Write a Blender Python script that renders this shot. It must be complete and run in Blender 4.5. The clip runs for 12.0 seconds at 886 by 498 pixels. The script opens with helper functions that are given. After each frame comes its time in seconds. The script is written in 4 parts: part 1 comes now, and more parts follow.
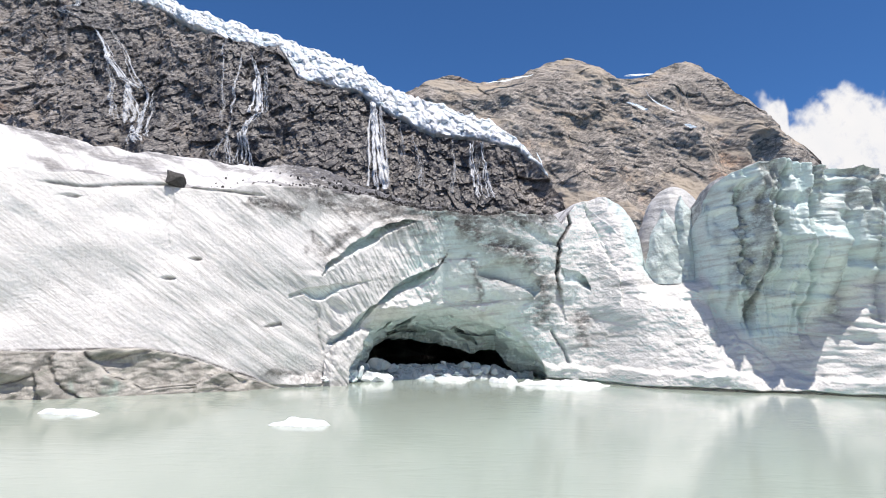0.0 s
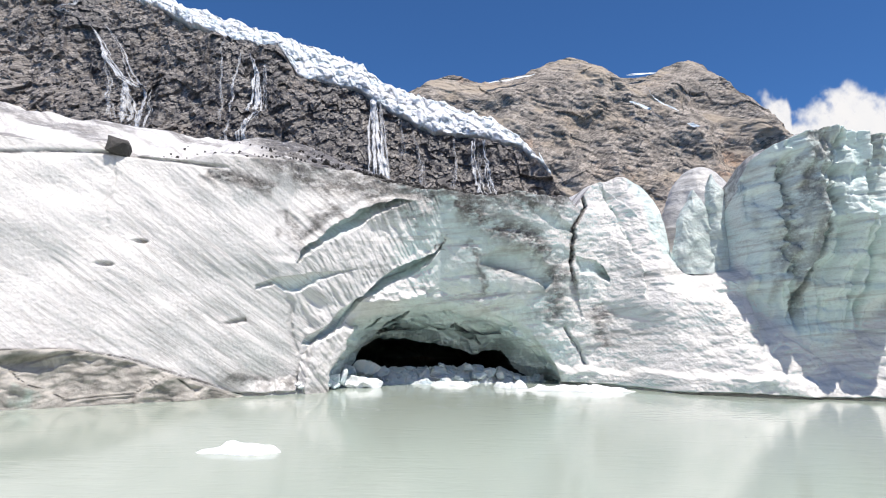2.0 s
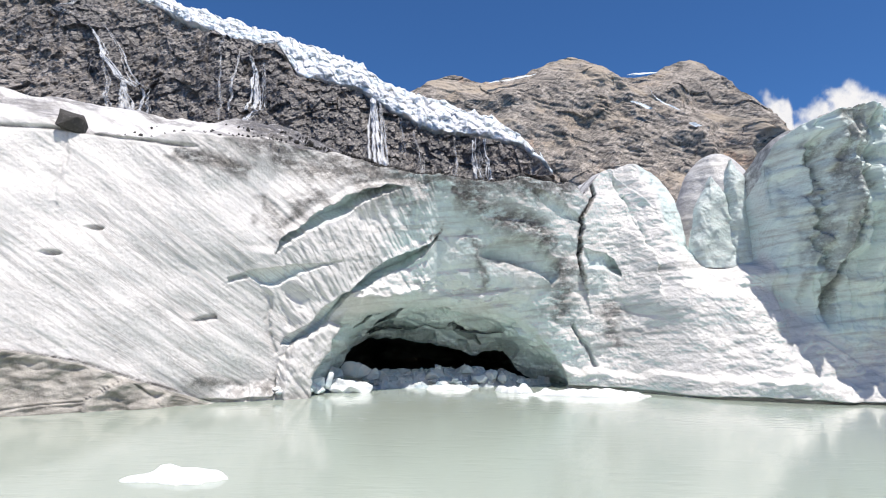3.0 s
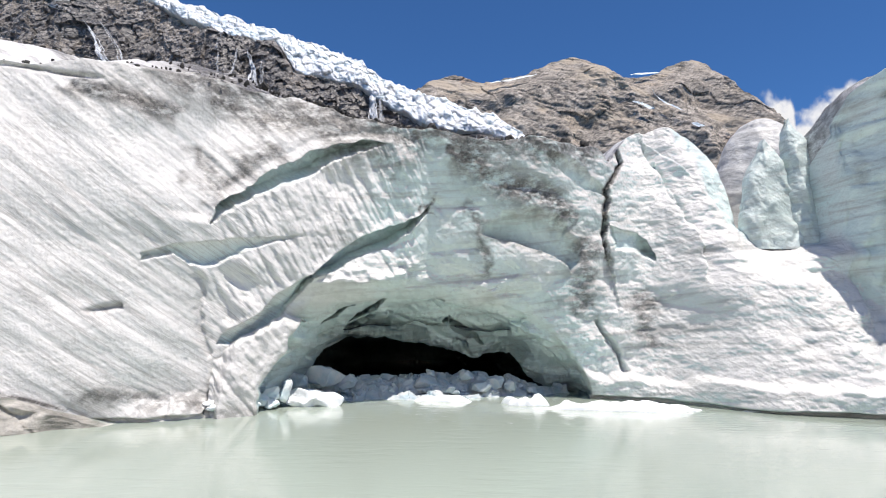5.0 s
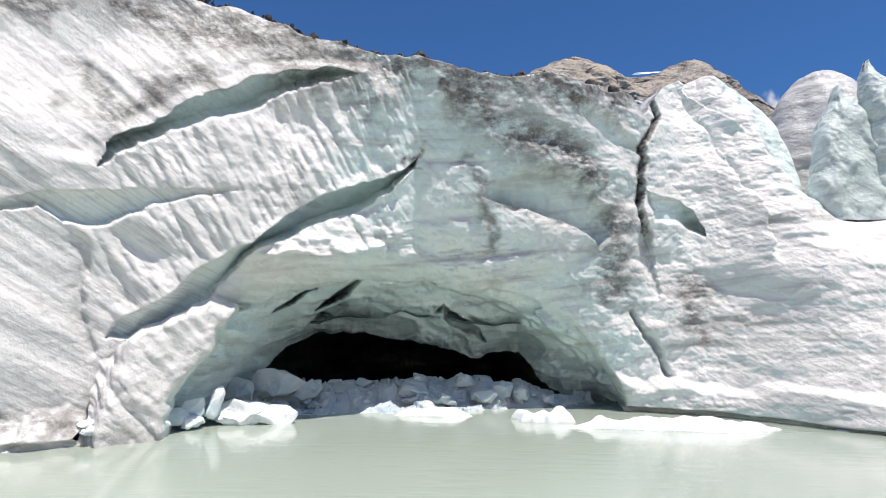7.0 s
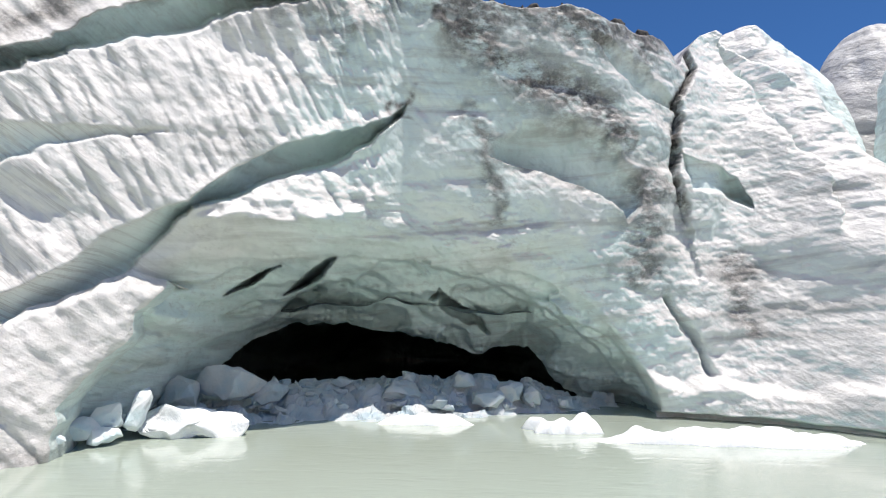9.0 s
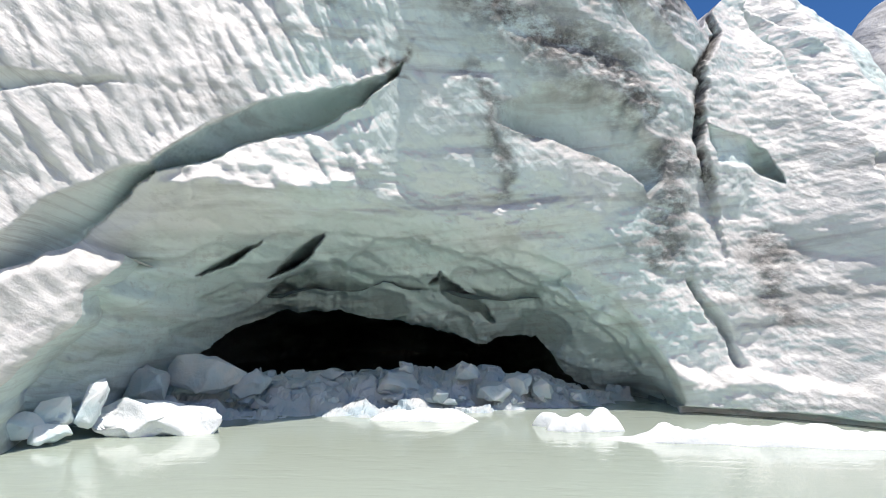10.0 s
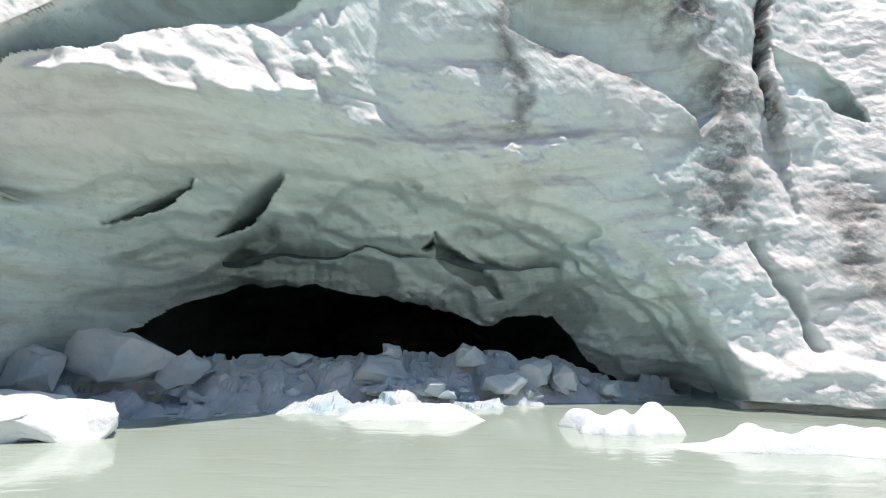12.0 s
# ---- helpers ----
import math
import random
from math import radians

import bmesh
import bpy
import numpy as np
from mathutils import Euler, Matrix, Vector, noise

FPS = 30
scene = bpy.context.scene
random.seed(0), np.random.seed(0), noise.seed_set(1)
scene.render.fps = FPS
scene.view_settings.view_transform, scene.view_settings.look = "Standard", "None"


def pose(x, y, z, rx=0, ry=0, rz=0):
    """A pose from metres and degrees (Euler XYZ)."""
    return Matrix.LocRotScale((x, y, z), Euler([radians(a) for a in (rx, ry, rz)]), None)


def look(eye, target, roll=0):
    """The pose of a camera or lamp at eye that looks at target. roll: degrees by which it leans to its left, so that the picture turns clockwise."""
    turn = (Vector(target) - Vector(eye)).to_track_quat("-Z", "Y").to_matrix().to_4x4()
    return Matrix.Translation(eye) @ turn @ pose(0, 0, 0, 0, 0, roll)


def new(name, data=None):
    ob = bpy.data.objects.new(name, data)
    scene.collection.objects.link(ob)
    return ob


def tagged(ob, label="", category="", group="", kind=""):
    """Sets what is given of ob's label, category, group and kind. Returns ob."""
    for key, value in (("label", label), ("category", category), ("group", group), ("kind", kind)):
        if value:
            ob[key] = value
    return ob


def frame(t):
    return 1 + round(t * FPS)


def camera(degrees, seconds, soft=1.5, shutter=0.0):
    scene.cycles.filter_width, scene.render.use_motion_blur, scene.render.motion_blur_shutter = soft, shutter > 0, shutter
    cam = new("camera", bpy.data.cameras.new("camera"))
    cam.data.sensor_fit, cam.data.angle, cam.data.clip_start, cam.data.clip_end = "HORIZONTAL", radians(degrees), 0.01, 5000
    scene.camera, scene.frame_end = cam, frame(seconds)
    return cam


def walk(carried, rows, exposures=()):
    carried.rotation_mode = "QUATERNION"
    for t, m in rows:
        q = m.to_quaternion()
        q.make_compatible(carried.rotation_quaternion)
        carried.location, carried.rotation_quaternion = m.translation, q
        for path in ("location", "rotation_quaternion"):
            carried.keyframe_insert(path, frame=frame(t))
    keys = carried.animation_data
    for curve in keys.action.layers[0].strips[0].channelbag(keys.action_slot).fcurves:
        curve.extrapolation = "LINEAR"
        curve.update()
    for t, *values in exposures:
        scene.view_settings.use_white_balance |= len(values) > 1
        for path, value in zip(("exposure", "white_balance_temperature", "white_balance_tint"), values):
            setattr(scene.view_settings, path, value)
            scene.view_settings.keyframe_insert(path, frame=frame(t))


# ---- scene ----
cam = camera(73.7, 12.0, soft=1.1)
ROWS = [
    (0, 0.004, -0.001, 5.995, -2.399, 7.741, 1.583),
    (0.5, 0.224, 2.186, 5.857, -2.332, 7.775, 1.536),
    (1, 0.431, 4.526, 5.764, -2.292, 7.791, 1.508),
    (1.5, 0.640, 7.054, 5.668, -2.225, 7.818, 1.458),
    (2, 0.937, 9.712, 5.587, -2.190, 7.855, 1.412),
    (2.5, 1.316, 12.436, 5.509, -2.122, 7.883, 1.389),
    (3, 1.627, 15.202, 5.405, -2.081, 7.925, 1.326),
    (5, 2.760, 26.964, 5.017, -1.956, 8.082, 1.329),
    (5.5, 3.062, 29.919, 4.877, -1.882, 8.142, 1.345),
    (6, 3.243, 32.798, 4.785, -1.943, 8.114, 1.405),
    (6.5, 3.525, 35.453, 4.666, -1.891, 8.135, 1.435),
    (7, 3.730, 37.742, 4.571, -1.854, 8.146, 1.430),
    (9, 4.276, 44.431, 4.164, -1.749, 7.935, 1.513),
    (9.5, 4.375, 45.902, 4.060, -1.642, 7.741, 1.531),
    (10, 4.444, 47.434, 3.792, -1.564, 7.394, 1.545),
    (10.5, 4.494, 48.974, 3.432, -1.526, 7.229, 1.578),
    (11, 4.538, 50.516, 3.168, -1.478, 7.070, 1.594),
    (11.5, 4.668, 52.107, 3.051, -1.456, 7.029, 1.618),
    (12, 4.858, 53.711, 2.920, -1.452, 7.007, 1.620),
]
walk(cam, [(t, pose(x, y, z, 90 + pitch, 0, yaw) @ pose(0, 0, 0, 0, 0, roll)) for t, x, y, z, yaw, pitch, roll in ROWS], [(0, 0.41, 6750, 12), (12, 0.41, 6750, 12)])

# ---- light: high alpine sun from the right, clear deep-blue sky ----
SUN = Vector((0.21, -0.18, 0.96)).normalized()
sun_data = bpy.data.lights.new("sun", "SUN")
sun_data.energy, sun_data.angle, sun_data.color = 3.9, radians(0.53), (1.0, 0.965, 0.91)
sun = new("sun", sun_data)
sun.matrix_world = look(SUN * 100, (0, 0, 0))
world = bpy.data.worlds.new("sky")
scene.world = world
world.use_nodes = True
wn = world.node_tree
sky = wn.nodes.new("ShaderNodeTexSky")
sky.sky_type, sky.sun_disc = "NISHITA", False
sky.sun_elevation, sky.sun_rotation = math.asin(SUN.z), math.atan2(SUN.x, SUN.y)
sky.altitude, sky.air_density, sky.dust_density, sky.ozone_density = 3000, 1.0, 0.0, 4.0
tint = wn.nodes.new("ShaderNodeMix")
tint.data_type, tint.blend_type = "RGBA", "MULTIPLY"
tint.inputs[0].default_value, tint.inputs[7].default_value = 1.0, (0.42, 0.755, 1.04, 1)
wn.links.new(sky.outputs[0], tint.inputs[6])
wn.links.new(tint.outputs[2], wn.nodes["Background"].inputs[0])
wn.nodes["Background"].inputs[1].default_value = 0.10


# ---- small building helpers ----
def lerp_list(pts, x):
    """Piecewise-linear value of a short profile [(x, v), ...]."""
    xs, vs = zip(*pts)
    return np.interp(x, xs, vs)


def smooth_list(pts, x, r=1.6):
    """The same profile with rounded corners."""
    return sum(lerp_list(pts, x + r * k) for k in (-1, -0.5, 0, 0.5, 1)) / 5


def sstep(a, b, x):
    t = np.clip((x - a) / (b - a), 0, 1)
    return t * t * (3 - 2 * t)


def hash2(ix, iy, seed):
    n = (ix * 374761393 + iy * 668265263 + seed * 982451653) & 0x7FFFFFFF
    n = ((n ^ (n >> 13)) * 1274126177) & 0x7FFFFFFF
    return ((n ^ (n >> 16)) & 0xFFFF) / 65535.0


def vnoise(x, y, seed=0):
    """Smooth value noise in -1..1 on arrays."""
    x, y = np.broadcast_arrays(np.asarray(x, float), np.asarray(y, float))
    ix, iy = np.floor(x).astype(np.int64), np.floor(y).astype(np.int64)
    fx, fy = x - ix, y - iy
    fx, fy = fx * fx * (3 - 2 * fx), fy * fy * (3 - 2 * fy)
    a, b = hash2(ix, iy, seed), hash2(ix + 1, iy, seed)
    c, d = hash2(ix, iy + 1, seed), hash2(ix + 1, iy + 1, seed)
    return 2 * ((a * (1 - fx) + b * fx) * (1 - fy) + (c * (1 - fx) + d * fx) * fy) - 1


def fbm(x, y, seed=0, octaves=4, gain=0.5):
    return sum(gain ** k * vnoise(x * 2.03 ** k + 7.7 * k, y * 2.03 ** k - 3.1 * k, seed + k) for k in range(octaves))


def ridged(x, y, seed=0, octaves=4, gain=0.5):
    return sum(gain ** k * (1 - 2 * np.abs(vnoise(x * 2.1 ** k + 5.3 * k, y * 2.1 ** k + 1.9 * k, seed + k))) for k in range(octaves))


def cells(x, y, seed=0, jitter=0.9):
    """Distance to the nearest and second nearest of jittered cell points, and the nearest one's random number."""
    ix, iy = np.floor(x).astype(np.int64), np.floor(y).astype(np.int64)
    f1, f2, rnd = np.full(x.shape, 9.0), np.full(x.shape, 9.0), np.zeros(x.shape)
    for dx in (-1, 0, 1):
        for dy in (-1, 0, 1):
            cx, cy = ix + dx, iy + dy
            px = cx + 0.5 + jitter * (hash2(cx, cy, seed) - 0.5)
            py = cy + 0.5 + jitter * (hash2(cx, cy, seed + 11) - 0.5)
            d = np.hypot(x - px, y - py)
            near = d < f1
            f2 = np.where(near, f1, np.minimum(f2, d))
            rnd = np.where(near, hash2(cx, cy, seed + 23), rnd)
            f1 = np.where(near, d, f1)
    return f1, f2, rnd


def line_distance(x, z, pts):
    """Distance to a polyline, and how far above (+) or below (-) it a point lies, and the run along it 0..1."""
    best, side, run = np.full(x.shape, 1e9), np.zeros(x.shape), np.zeros(x.shape)
    n = len(pts) - 1
    for k, ((ax, az), (bx, bz)) in enumerate(zip(pts, pts[1:])):
        dx, dz = bx - ax, bz - az
        size = dx * dx + dz * dz
        t = np.clip(((x - ax) * dx + (z - az) * dz) / size, 0, 1)
        d = np.hypot(x - ax - t * dx, z - az - t * dz)
        s = np.sign((z - az) * dx - (x - ax) * dz) * (1 if dx >= 0 else -1)
        near = d < best
        best, side, run = np.where(near, d, best), np.where(near, s, side), np.where(near, (k + t) / n, run)
    return best, side, run


def grid_mesh(name, X, Y, Z, material, attrs=(), smooth=True, keep=None):
    """A mesh from a regular grid of places, with point attributes."""
    rows, cols = X.shape
    mesh = bpy.data.meshes.new(name)
    i = np.arange(rows * cols).reshape(rows, cols)
    quads = np.stack([i[:-1, :-1], i[:-1, 1:], i[1:, 1:], i[1:, :-1]], -1).reshape(-1, 4)
    if keep is not None:
        k = keep[:-1, :-1] & keep[:-1, 1:] & keep[1:, 1:] & keep[1:, :-1]
        quads = quads[k.ravel()]
    verts = np.stack([X, Y, Z], -1).reshape(-1, 3)
    mesh.vertices.add(len(verts))
    mesh.vertices.foreach_set("co", verts.ravel())
    mesh.loops.add(quads.size)
    mesh.loops.foreach_set("vertex_index", quads.ravel().astype(np.int32))
    mesh.polygons.add(len(quads))
    mesh.polygons.foreach_set("loop_start", np.arange(0, quads.size, 4, dtype=np.int32))
    mesh.polygons.foreach_set("use_smooth", np.full(len(quads), smooth))
    mesh.update(calc_edges=True)
    mesh.validate()
    for key, values in attrs:
        a = mesh.attributes.new(key, "FLOAT", "POINT")
        a.data.foreach_set("value", values.ravel().astype(np.float32))
    mesh.materials.append(material)
    return new(name, mesh)


def part(name, bm, material, parent=None, label="", smooth=False):
    """Links a bmesh as one mesh object, under a thing or part if one is given."""
    mesh = bpy.data.meshes.new(name)
    bm.to_mesh(mesh)
    bm.free()
    for p in mesh.polygons:
        p.use_smooth = smooth
    mesh.materials.append(material)
    ob = new(name, mesh)
    ob.parent = parent
    if label:
        tagged(ob, label)
    return ob


# ---- materials ----
class Nodes:
    """A short way to write a node material."""

    def __init__(self, name):
        self.mat = bpy.data.materials.new(name)
        self.mat.use_nodes = True
        self.tree = self.mat.node_tree
        self.bsdf = self.tree.nodes["Principled BSDF"]
        self.co = self.tree.nodes.new("ShaderNodeTexCoord").outputs["Object"]

    def put(self, socket, value):
        if hasattr(value, "is_output"):
            self.tree.links.new(value, socket)
        elif isinstance(value, tuple) and len(value) == 3 and socket.type == "RGBA":
            socket.default_value = (*value, 1)
        else:
            socket.default_value = value

    def mapped(self, scale=(1, 1, 1), turn=(0, 0, 0), co=None):
        n = self.tree.nodes.new("ShaderNodeMapping")
        n.vector_type = "TEXTURE"
        self.put(n.inputs["Vector"], co or self.co)
        n.inputs["Rotation"].default_value = [radians(a) for a in turn]
        n.inputs["Scale"].default_value = scale
        return n.outputs[0]

    def noise(self, scale, detail=4, rough=0.55, co=None, distortion=0.0):
        n = self.tree.nodes.new("ShaderNodeTexNoise")
        self.put(n.inputs["Vector"], co or self.co)
        for key, v in (("Scale", scale), ("Detail", detail), ("Roughness", rough), ("Distortion", distortion)):
            n.inputs[key].default_value = v
        return n.outputs["Fac"]

    def voronoi(self, scale, co=None, feature="F1", out="Distance"):
        n = self.tree.nodes.new("ShaderNodeTexVoronoi")
        n.feature = feature
        self.put(n.inputs["Vector"], co or self.co)
        n.inputs["Scale"].default_value = scale
        return n.outputs[out]

    def ramp(self, fac, a, b, lo=0.0, hi=1.0):
        n = self.tree.nodes.new("ShaderNodeMapRange")
        n.interpolation_type = "SMOOTHSTEP"
        self.put(n.inputs["Value"], fac)
        n.inputs["From Min"].default_value, n.inputs["From Max"].default_value = a, b
        n.inputs["To Min"].default_value, n.inputs["To Max"].default_value = lo, hi
        return n.outputs[0]

    def math(self, op, a, b=0.0):
        n = self.tree.nodes.new("ShaderNodeMath")
        n.operation, n.use_clamp = op, op in ("ADD", "MULTIPLY", "SUBTRACT")
        self.put(n.inputs[0], a)
        self.put(n.inputs[1], b)
        return n.outputs[0]

    def mix(self, fac, a, b):
        n = self.tree.nodes.new("ShaderNodeMix")
        n.data_type = "RGBA"
        self.put(n.inputs["Factor"], fac)
        self.put(n.inputs[6], a)
        self.put(n.inputs[7], b)
        return n.outputs[2]

    def attr(self, name):
        n = self.tree.nodes.new("ShaderNodeAttribute")
        n.attribute_name = name
        return n.outputs["Fac"]

    def random(self):
        return self.tree.nodes.new("ShaderNodeObjectInfo").outputs["Random"]

    def bump(self, height, strength=0.5, distance=0.1, normal=None):
        n = self.tree.nodes.new("ShaderNodeBump")
        n.inputs["Strength"].default_value, n.inputs["Distance"].default_value = strength, distance
        self.put(n.inputs["Height"], height)
        if normal is not None:
            self.put(n.inputs["Normal"], normal)
        return n.outputs[0]

    def finish(self, colour, rough=0.6, normal=None, **more):
        self.put(self.bsdf.inputs["Base Color"], colour)
        self.put(self.bsdf.inputs["Roughness"], rough)
        if normal is not None:
            self.put(self.bsdf.inputs["Normal"], normal)
        for key, v in more.items():
            self.put(self.bsdf.inputs[key.replace("_", " ")], v)
        return self.mat


def glacier_ice():
    """Weathered white crust, clean blue-green ice on broken and overhanging faces with their shade painted in, dirty
    grey meltwater streaks and bands.
    """
    n = Nodes("glacier_ice")
    slope = n.mapped((9.0, 9.0, 0.30), (0, 38, 0))     # run-off streaks across the ramp
    layer = n.mapped((7.0, 7.0, 0.55), (0, -8, 0))      # nearly level old snow layers
    left = n.attr("ramp")
    crust = n.mix(n.noise(0.7, 6, 0.65), (0.84, 0.825, 0.81), (0.68, 0.665, 0.65))
    fresh_shade = n.mix(n.noise(0.35, 5, 0.6, distortion=0.6), (0.565, 0.74, 0.725), (0.78, 0.87, 0.86))
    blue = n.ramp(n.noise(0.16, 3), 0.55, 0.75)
    fresh_shade = n.mix(n.math("MULTIPLY", blue, 0.5), fresh_shade, (0.60, 0.72, 0.80))
    col = n.mix(n.attr("fresh_shade"), crust, fresh_shade)
    streak = n.ramp(n.noise(2.0, 7, 0.72, slope), 0.47, 0.62)
    streak = n.math("MULTIPLY", streak, n.ramp(n.noise(0.10, 3), 0.38, 0.62, 0.25, 1.0))
    col = n.mix(n.math("MULTIPLY", n.math("MULTIPLY", streak, left), 0.5), col, (0.30, 0.28, 0.27))
    bands = n.ramp(n.noise(1.0, 5, 0.6, layer), 0.46, 0.72)
    bands = n.math("MULTIPLY", bands, n.math("SUBTRACT", 1.0, left))
    col = n.mix(n.math("MULTIPLY", bands, 0.6), col, (0.36, 0.355, 0.34))
    speck = n.math("MULTIPLY", n.ramp(n.noise(2.8, 9, 0.78, n.mapped((1.5, 1.5, 0.8), (0, 20, 0))), 0.50, 0.66), n.ramp(n.noise(0.22, 4, 0.6), 0.36, 0.64, 0.08, 0.42))
    col = n.mix(speck, col, (0.34, 0.325, 0.31))
    dirt_shade = n.math("MULTIPLY", n.attr("dirt_shade"), n.ramp(n.noise(1.1, 7, 0.72, n.mapped((1.6, 1.6, 0.8), (0, -8, 0))), 0.32, 0.56))
    col = n.mix(dirt_shade, col, n.mix(n.ramp(n.noise(2.6, 6, 0.75), 0.40, 0.62), (0.07, 0.066, 0.063), (0.23, 0.215, 0.20)))
    fine = n.noise(4.5, 6, 0.65)
    pits = n.ramp(n.voronoi(2.2), 0.0, 0.55)
    flute = n.noise(1.6, 4, 0.6, n.mapped((3.0, 3.0, 0.5), (0, 38, 0)))
    b = n.bump(flute, 0.25, 0.30)
    b = n.bump(pits, 0.18, 0.16, b)
    b = n.bump(fine, 0.5, 0.12, b)
    b = n.bump(n.noise(13.0, 5, 0.7), 0.15, 0.05, b)
    return n.finish(col, n.ramp(n.noise(2.0), 0.3, 0.7, 0.35, 0.65), b)


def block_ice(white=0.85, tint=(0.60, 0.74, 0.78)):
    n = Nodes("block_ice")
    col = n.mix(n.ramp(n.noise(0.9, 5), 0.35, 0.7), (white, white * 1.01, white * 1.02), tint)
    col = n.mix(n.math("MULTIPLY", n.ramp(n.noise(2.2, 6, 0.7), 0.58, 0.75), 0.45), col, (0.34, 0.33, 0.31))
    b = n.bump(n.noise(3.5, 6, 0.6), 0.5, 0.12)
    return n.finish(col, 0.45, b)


def floe_ice():
    n = Nodes("floe_ice")
    col = n.mix(n.noise(1.5, 4), (0.88, 0.90, 0.91), (0.80, 0.84, 0.86))
    return n.finish(col, 0.5, n.bump(n.noise(5.0, 5), 0.5, 0.08))


def dirty_ice():
    """Old basal ice, brown-grey with silt, with clear greenish windows."""
    n = Nodes("dirty_ice")
    col = n.mix(n.ramp(n.noise(0.45, 6, 0.65, distortion=1.0), 0.35, 0.68), (0.25, 0.235, 0.21), (0.54, 0.51, 0.465))
    col = n.mix(n.ramp(n.noise(0.8, 5, 0.6, n.mapped((2.4, 2.4, 0.7), (0, -35, 0))), 0.50, 0.72), col, (0.17, 0.18, 0.15))
    col = n.mix(n.ramp(n.noise(0.3, 3), 0.58, 0.72), col, (0.45, 0.56, 0.50))
    b = n.bump(n.noise(2.5, 7, 0.65), 0.7, 0.2)
    return n.finish(col, 0.38, b)


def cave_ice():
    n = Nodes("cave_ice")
    # the tunnel's darkness is put into a dark base colour
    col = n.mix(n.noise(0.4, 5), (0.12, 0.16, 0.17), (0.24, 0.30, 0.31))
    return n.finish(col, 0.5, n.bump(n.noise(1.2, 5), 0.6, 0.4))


def lake_water():
    n = Nodes("lake_water")
    co = n.mapped((1.6, 0.55, 1.0))
    h = n.math("ADD", n.noise(0.9, 3, 0.5, co), n.math("MULTIPLY", n.noise(0.16, 2, 0.5), 1.0))
    col = n.mix(n.noise(0.04, 3), (0.36, 0.415, 0.355), (0.40, 0.45, 0.39))
    return n.finish(col, 0.06, n.bump(n.noise(3.2, 4, 0.6, n.mapped((1.8, 0.7, 1.0))), 0.10, 0.05, n.bump(h, 0.10, 0.25)), IOR=1.33)


def rock(name, a, b, c, wet=(0.05, 0.05, 0.05), scale=1.0, rusty=(0.30, 0.20, 0.14), relief=2.0, scree=(0.4, 0.34, 0.27), scree_from=0.6):
    """Fractured rock: angular facets at two sizes, dark seams, broad colour zones, scree, and wet stains."""
    n = Nodes(name)
    co = n.mapped((1 / scale,) * 3)
    tilt = n.mapped((2.0 / scale, 2.0 / scale, 0.8 / scale), (0, -32, 0))
    wide = n.noise(0.02, 7, 0.65, co)
    col = n.mix(n.ramp(n.noise(0.05, 9, 0.70, tilt), 0.36, 0.62), a, b)
    col = n.mix(n.ramp(wide, 0.50, 0.66), col, c)
    col = n.mix(n.math("MULTIPLY", n.ramp(n.noise(0.011, 5, 0.6, co), 0.56, 0.68), 0.8), col, rusty)
    loose = n.ramp(n.noise(0.013, 6, 0.62, n.mapped((1.6 / scale, 1.6 / scale, 0.8 / scale), (0, 24, 0))), scree_from, scree_from + 0.07)
    hard = n.math("SUBTRACT", 1.0, loose)
    big = n.voronoi(0.16, tilt, out="Color")
    small = n.voronoi(0.50, tilt, out="Color")
    dark = n.math("MULTIPLY", n.math("ADD", n.math("MULTIPLY", n.ramp(big, 0.25, 0.75), 0.45), n.math("MULTIPLY", n.ramp(small, 0.3, 0.7), 0.5)), hard)
    col = n.mix(dark, col, tuple(v * 0.42 for v in a))
    seams = n.math("MULTIPLY", n.ramp(n.voronoi(0.13, tilt, "DISTANCE_TO_EDGE"), 0.0, 0.07, 1.0, 0.0), n.math("MULTIPLY", hard, n.ramp(n.noise(0.06, 5, 0.6, co), 0.40, 0.60)))
    col = n.mix(n.math("MULTIPLY", seams, 0.8), col, (0.04, 0.037, 0.034))
    col = n.mix(n.math("MULTIPLY", loose, 0.9), col, n.mix(n.noise(0.4, 5, 0.7, co), scree, tuple(v * 0.7 for v in scree)))
    damp = n.math("MULTIPLY", n.attr("wet"), n.ramp(n.noise(0.05, 8, 0.74, co), 0.30, 0.52))
    col = n.mix(n.math("MULTIPLY", damp, n.ramp(small, 0.25, 0.6, 0.55, 0.95)), col, wet)
    h = n.math("ADD", n.math("MULTIPLY", n.noise(0.10, 10, 0.72, tilt), 0.7), n.math("MULTIPLY", n.math("MULTIPLY", small, hard), 0.3))
    return n.finish(col, n.math("SUBTRACT", 0.85, n.math("MULTIPLY", n.attr("wet"), 0.4)), n.bump(h, 0.8, relief))


def snow(name="old_snow"):
    n = Nodes(name)
    col = n.mix(n.noise(0.05, 6, 0.6), (0.86, 0.88, 0.90), (0.66, 0.76, 0.80))
    return n.finish(col, 0.6, n.bump(n.noise(0.15, 6, 0.6), 0.6, 2.0))


def serac_ice():
    n = Nodes("serac_ice")
    col = n.mix(n.ramp(n.noise(0.06, 7, 0.65), 0.40, 0.66), (0.93, 0.93, 0.93), (0.76, 0.85, 0.88))
    b = n.bump(n.noise(0.10, 9, 0.72, n.mapped((0.8, 0.8, 1.6), (0, 25, 0))), 0.9, 3.0)
    return n.finish(col, 0.5, b)


